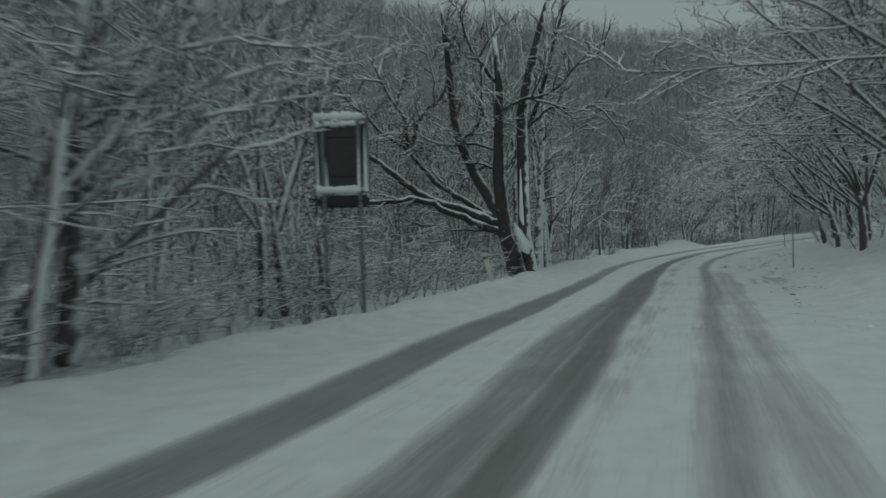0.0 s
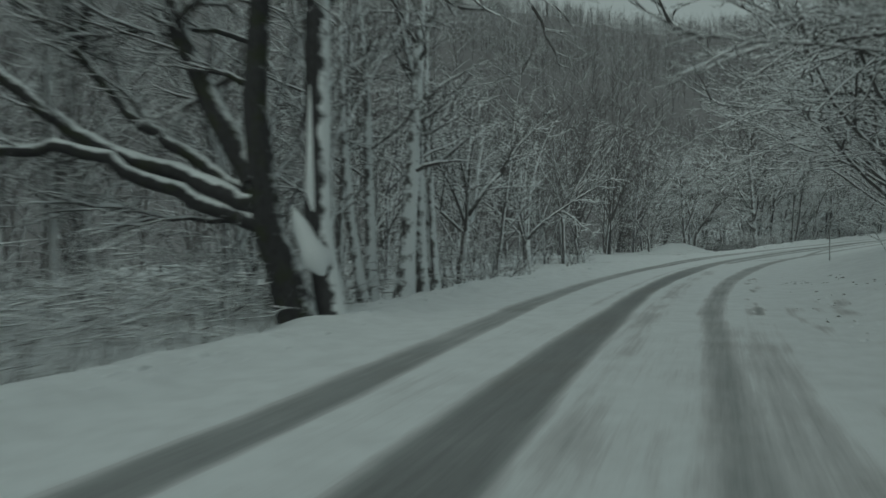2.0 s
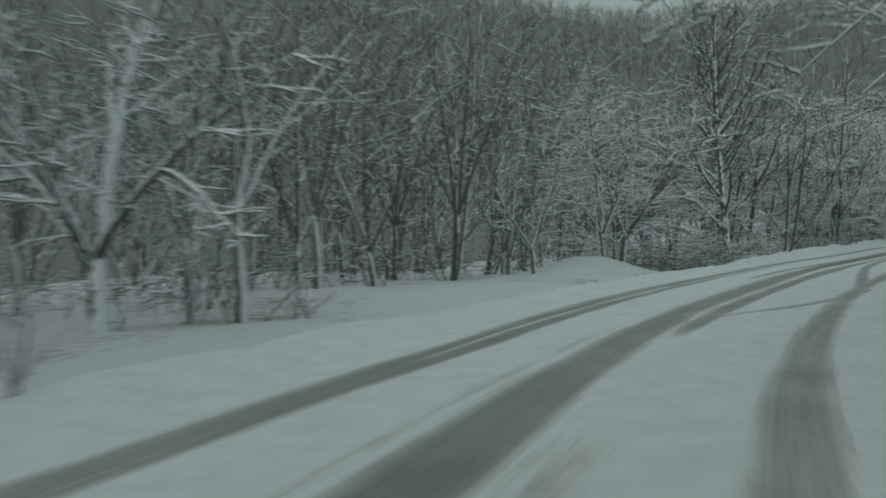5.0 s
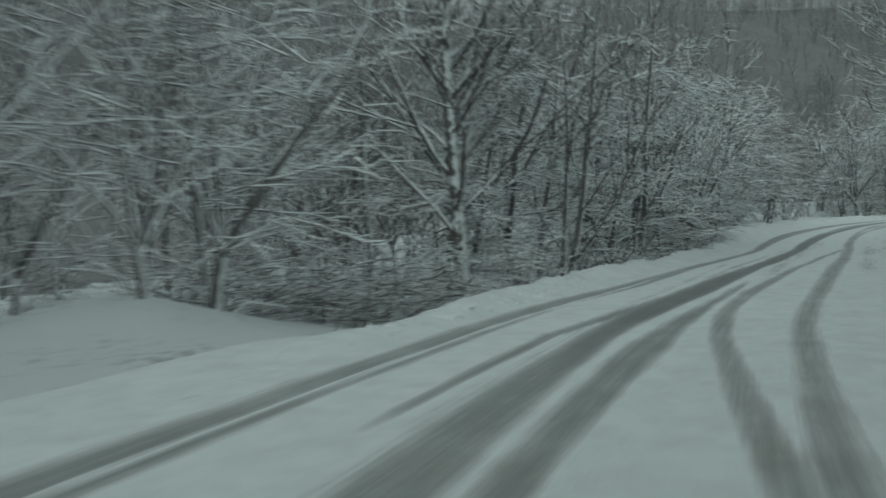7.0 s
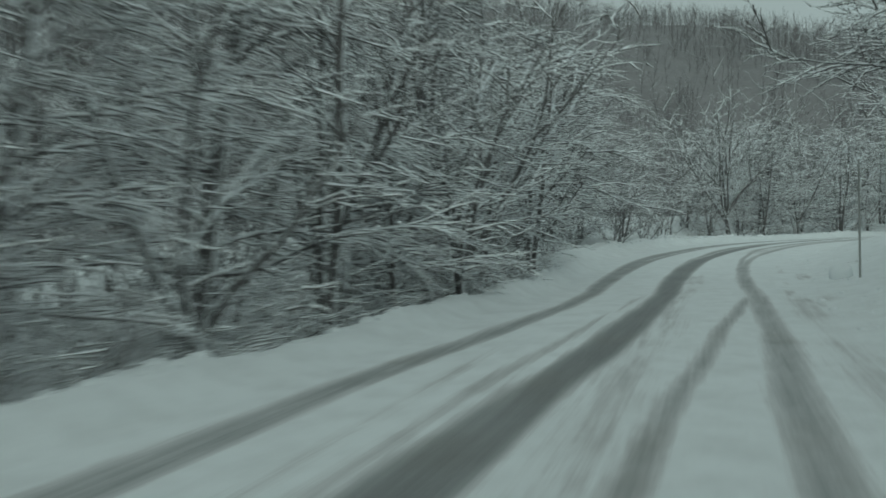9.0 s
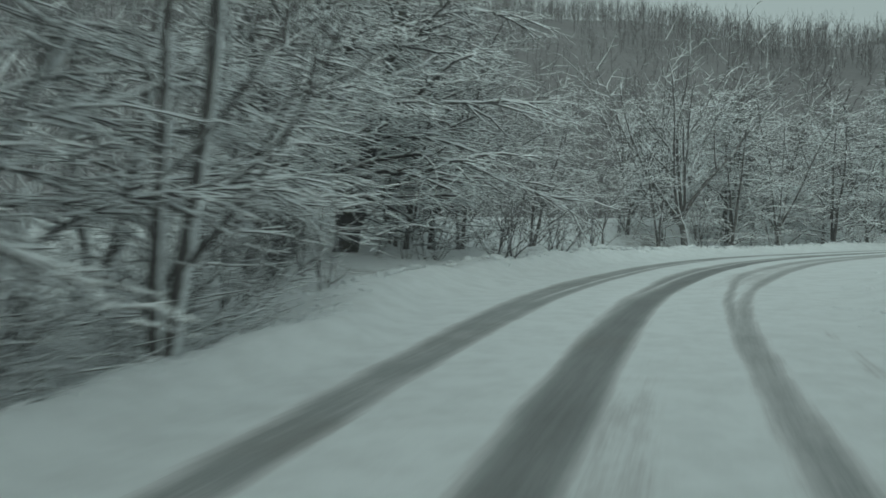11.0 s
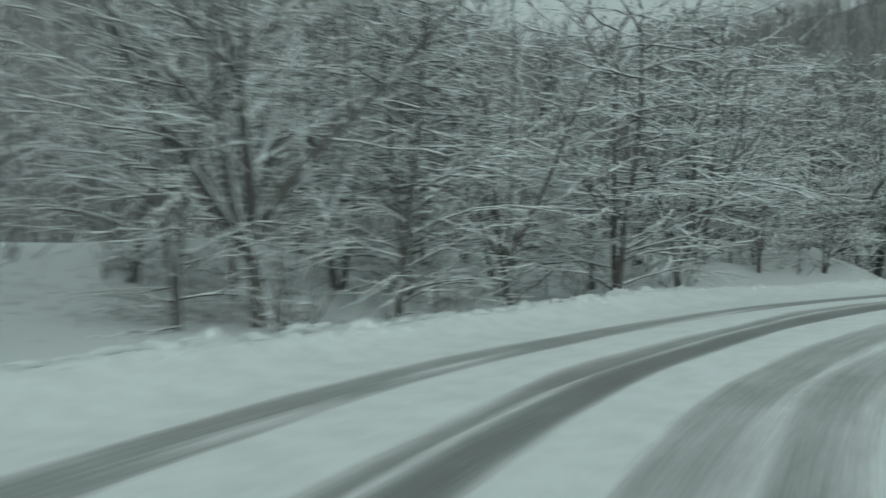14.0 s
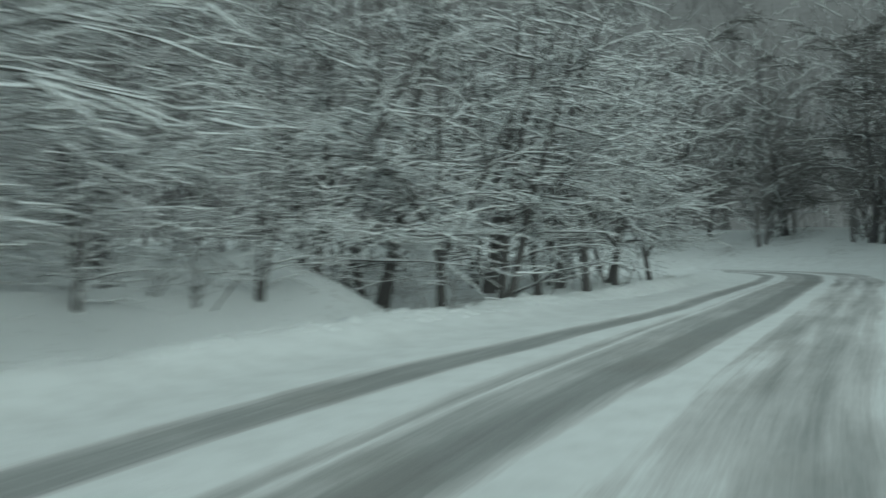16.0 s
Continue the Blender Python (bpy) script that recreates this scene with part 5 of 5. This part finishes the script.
def build_delineator(x, y):
    root = new("delineator_post")
    bm = bmesh.new()
    box_bm(bm, (0.12, 0.10, 1.1), (0, 0, 0.25), 0.035)
    part("post", bm, M_WHITE, root)
    part("band", box_bm(bmesh.new(), (0.126, 0.106, 0.13), (0, 0, 0.62), 0.035), M_BLACK, root, "black slanted band")
    part("reflector", box_bm(bmesh.new(), (0.05, 0.012, 0.09), (0, -0.056, 0.62), 0.004), M_RED, root)
    part("cap", box_bm(bmesh.new(), (0.124, 0.104, 0.07), (0, 0, 0.79), 0.03), M_BLACK, root)
    root.matrix_basis = pose(x, y, float(height([x], [y])[0][0]), -4, -15, 10)
    tagged(root, "white plastic delineator post with black band leaning in the snow", "delineator")


def build_pole(s, d, tall, lean):
    root = new("snow_pole")
    bm = bmesh.new()
    bmesh.ops.create_cone(bm, cap_ends=True, segments=10, radius1=0.024, radius2=0.018, depth=tall + 0.4, matrix=Matrix.Translation((0, 0, tall / 2 - 0.2)))
    part("pole", bm, M_POLE, root)
    bm = bmesh.new()
    bmesh.ops.create_uvsphere(bm, u_segments=8, v_segments=6, radius=0.035, matrix=Matrix.Translation((0, 0, tall)) @ Matrix.Diagonal((1, 1, 0.8, 1)))
    part("snow_cap", bm, M_SNOW, root)
    x, y, z = place(s, d)
    root.matrix_basis = pose(x, y, z, 0, lean, 0)
    tagged(root, "thin weathered snow pole on the bank", "snow pole", "snow poles")


build_sign(-1.87, 15.86)
build_delineator(1.12, 22.4)
build_pole(27.2, 2.5, 2.4, 1)
build_pole(56.0, 2.4, 1.6, 0)
build_pole(97.0, 2.7, 2.4, -1)


# ---- clods and torn litter on the inner bank ----
def build_clods():
    g = np.random.RandomState(21)
    bm = bmesh.new()
    bmesh.ops.create_icosphere(bm, subdivisions=1, radius=1.0)
    v0 = np.array([v.co for v in bm.verts])
    f0 = [tuple(v.index for v in f.verts) for f in bm.faces]
    bm.free()
    verts, faces, n = [], [], 0
    nests = [(g.uniform(8, 46), 1.5 + abs(g.normal(0, 0.9))) for _ in range(26)] + [(g.uniform(80, 108), 2.2 + abs(g.normal(0, 0.7))) for _ in range(5)]
    for k in range(170):
        s, d = nests[int(len(nests) * g.rand() ** 1.3)]
        s, d = s + g.normal(0, 0.45), max(1.3, d + g.normal(0, 0.16))
        x, y, z = place(s, d)
        size = g.uniform(0.008, 0.028) * (2.0 if g.rand() < 0.10 else 1) * (1.2 if 26 < s < 46 else 1)
        a = g.uniform(0, 6.28)
        v = v0 * (1 + 0.3 * g.normal(0, 1, (len(v0), 1))) * size * np.array([1.7, 1.0, 0.55])
        v = v @ np.array([[math.cos(a), math.sin(a), 0], [-math.sin(a), math.cos(a), 0], [0, 0, 1]])
        verts.append(v + (x, y, z - 0.1 * size))
        faces += [tuple(i + n for i in f) for f in f0]
        n += len(v0)
    ob = mesh_ob("clods", np.concatenate(verts).tolist(), faces, M_SOIL)
    tagged(ob, "dark clods of soil and leaf litter scattered on the snow", "clods", kind="stuff")


build_clods()


# ---- lumps of thrown snow along the verges ----
def build_lumps():
    g = np.random.RandomState(33)
    bm = bmesh.new()
    bmesh.ops.create_icosphere(bm, subdivisions=1, radius=1.0)
    v0 = np.array([v.co for v in bm.verts])
    f0 = [tuple(v.index for v in f.verts) for f in bm.faces]
    bm.free()
    verts, faces, n = [], [], 0
    for k in range(4200):
        s = g.uniform(2, 158)
        crest = float(crest_of(s))
        if 50 < s < 70 and g.rand() < 0.7:
            continue
        d = -crest + min(0.35, g.normal(0.05, 0.28)) - (0.5 if 80 < s < 114 else 0) if g.rand() < 0.75 else 1.7 + abs(g.normal(0, 0.6))
        x, y, z = place(s, d)
        size = g.uniform(0.015, 0.045) * (1.8 if g.rand() < 0.1 else 1) * (1.7 if d < -2 and s > 70 else 1)
        v = v0 * (1 + 0.25 * g.normal(0, 1, (len(v0), 1))) * size * np.array([1.4, 1.4, 0.95])
        verts.append(v + (x, y, z - size * 0.5))
        faces += [tuple(i + n for i in f) for f in f0]
        n += len(v0)
    ob = mesh_ob("snow_lumps", np.concatenate(verts).tolist(), faces, M_SNOW, smooth_shade=True)
    tagged(ob, "small lumps of thrown snow along the road verges", "snow", kind="stuff")


build_lumps()


# ---- a block of packed snow left on the inner bank ----
def build_snow_block(x, y):
    g = np.random.RandomState(8)
    bm = bmesh.new()
    bmesh.ops.create_icosphere(bm, subdivisions=3, radius=1.0)
    for v in bm.verts:
        c = np.array(v.co)
        c = np.sign(c) * np.abs(c) ** 0.7 * (0.30, 0.24, 0.19)
        c *= 1 + 0.10 * wave(c[0] * 9 + 3, c[1] * 9 + c[2] * 5, 1.0) + 0.03 * g.normal()
        v.co = c
    root = new("snow_block")
    body = part("block", bm, M_SNOW, root)
    body.data.polygons.foreach_set("use_smooth", [True] * len(body.data.polygons))
    root.matrix_basis = pose(x, y, float(height([x], [y])[0][0]) + 0.07, 0, 6, 35)
    tagged(root, "rounded block of packed snow lying on the bank", "snow block")


build_snow_block(45.4, 85.3)
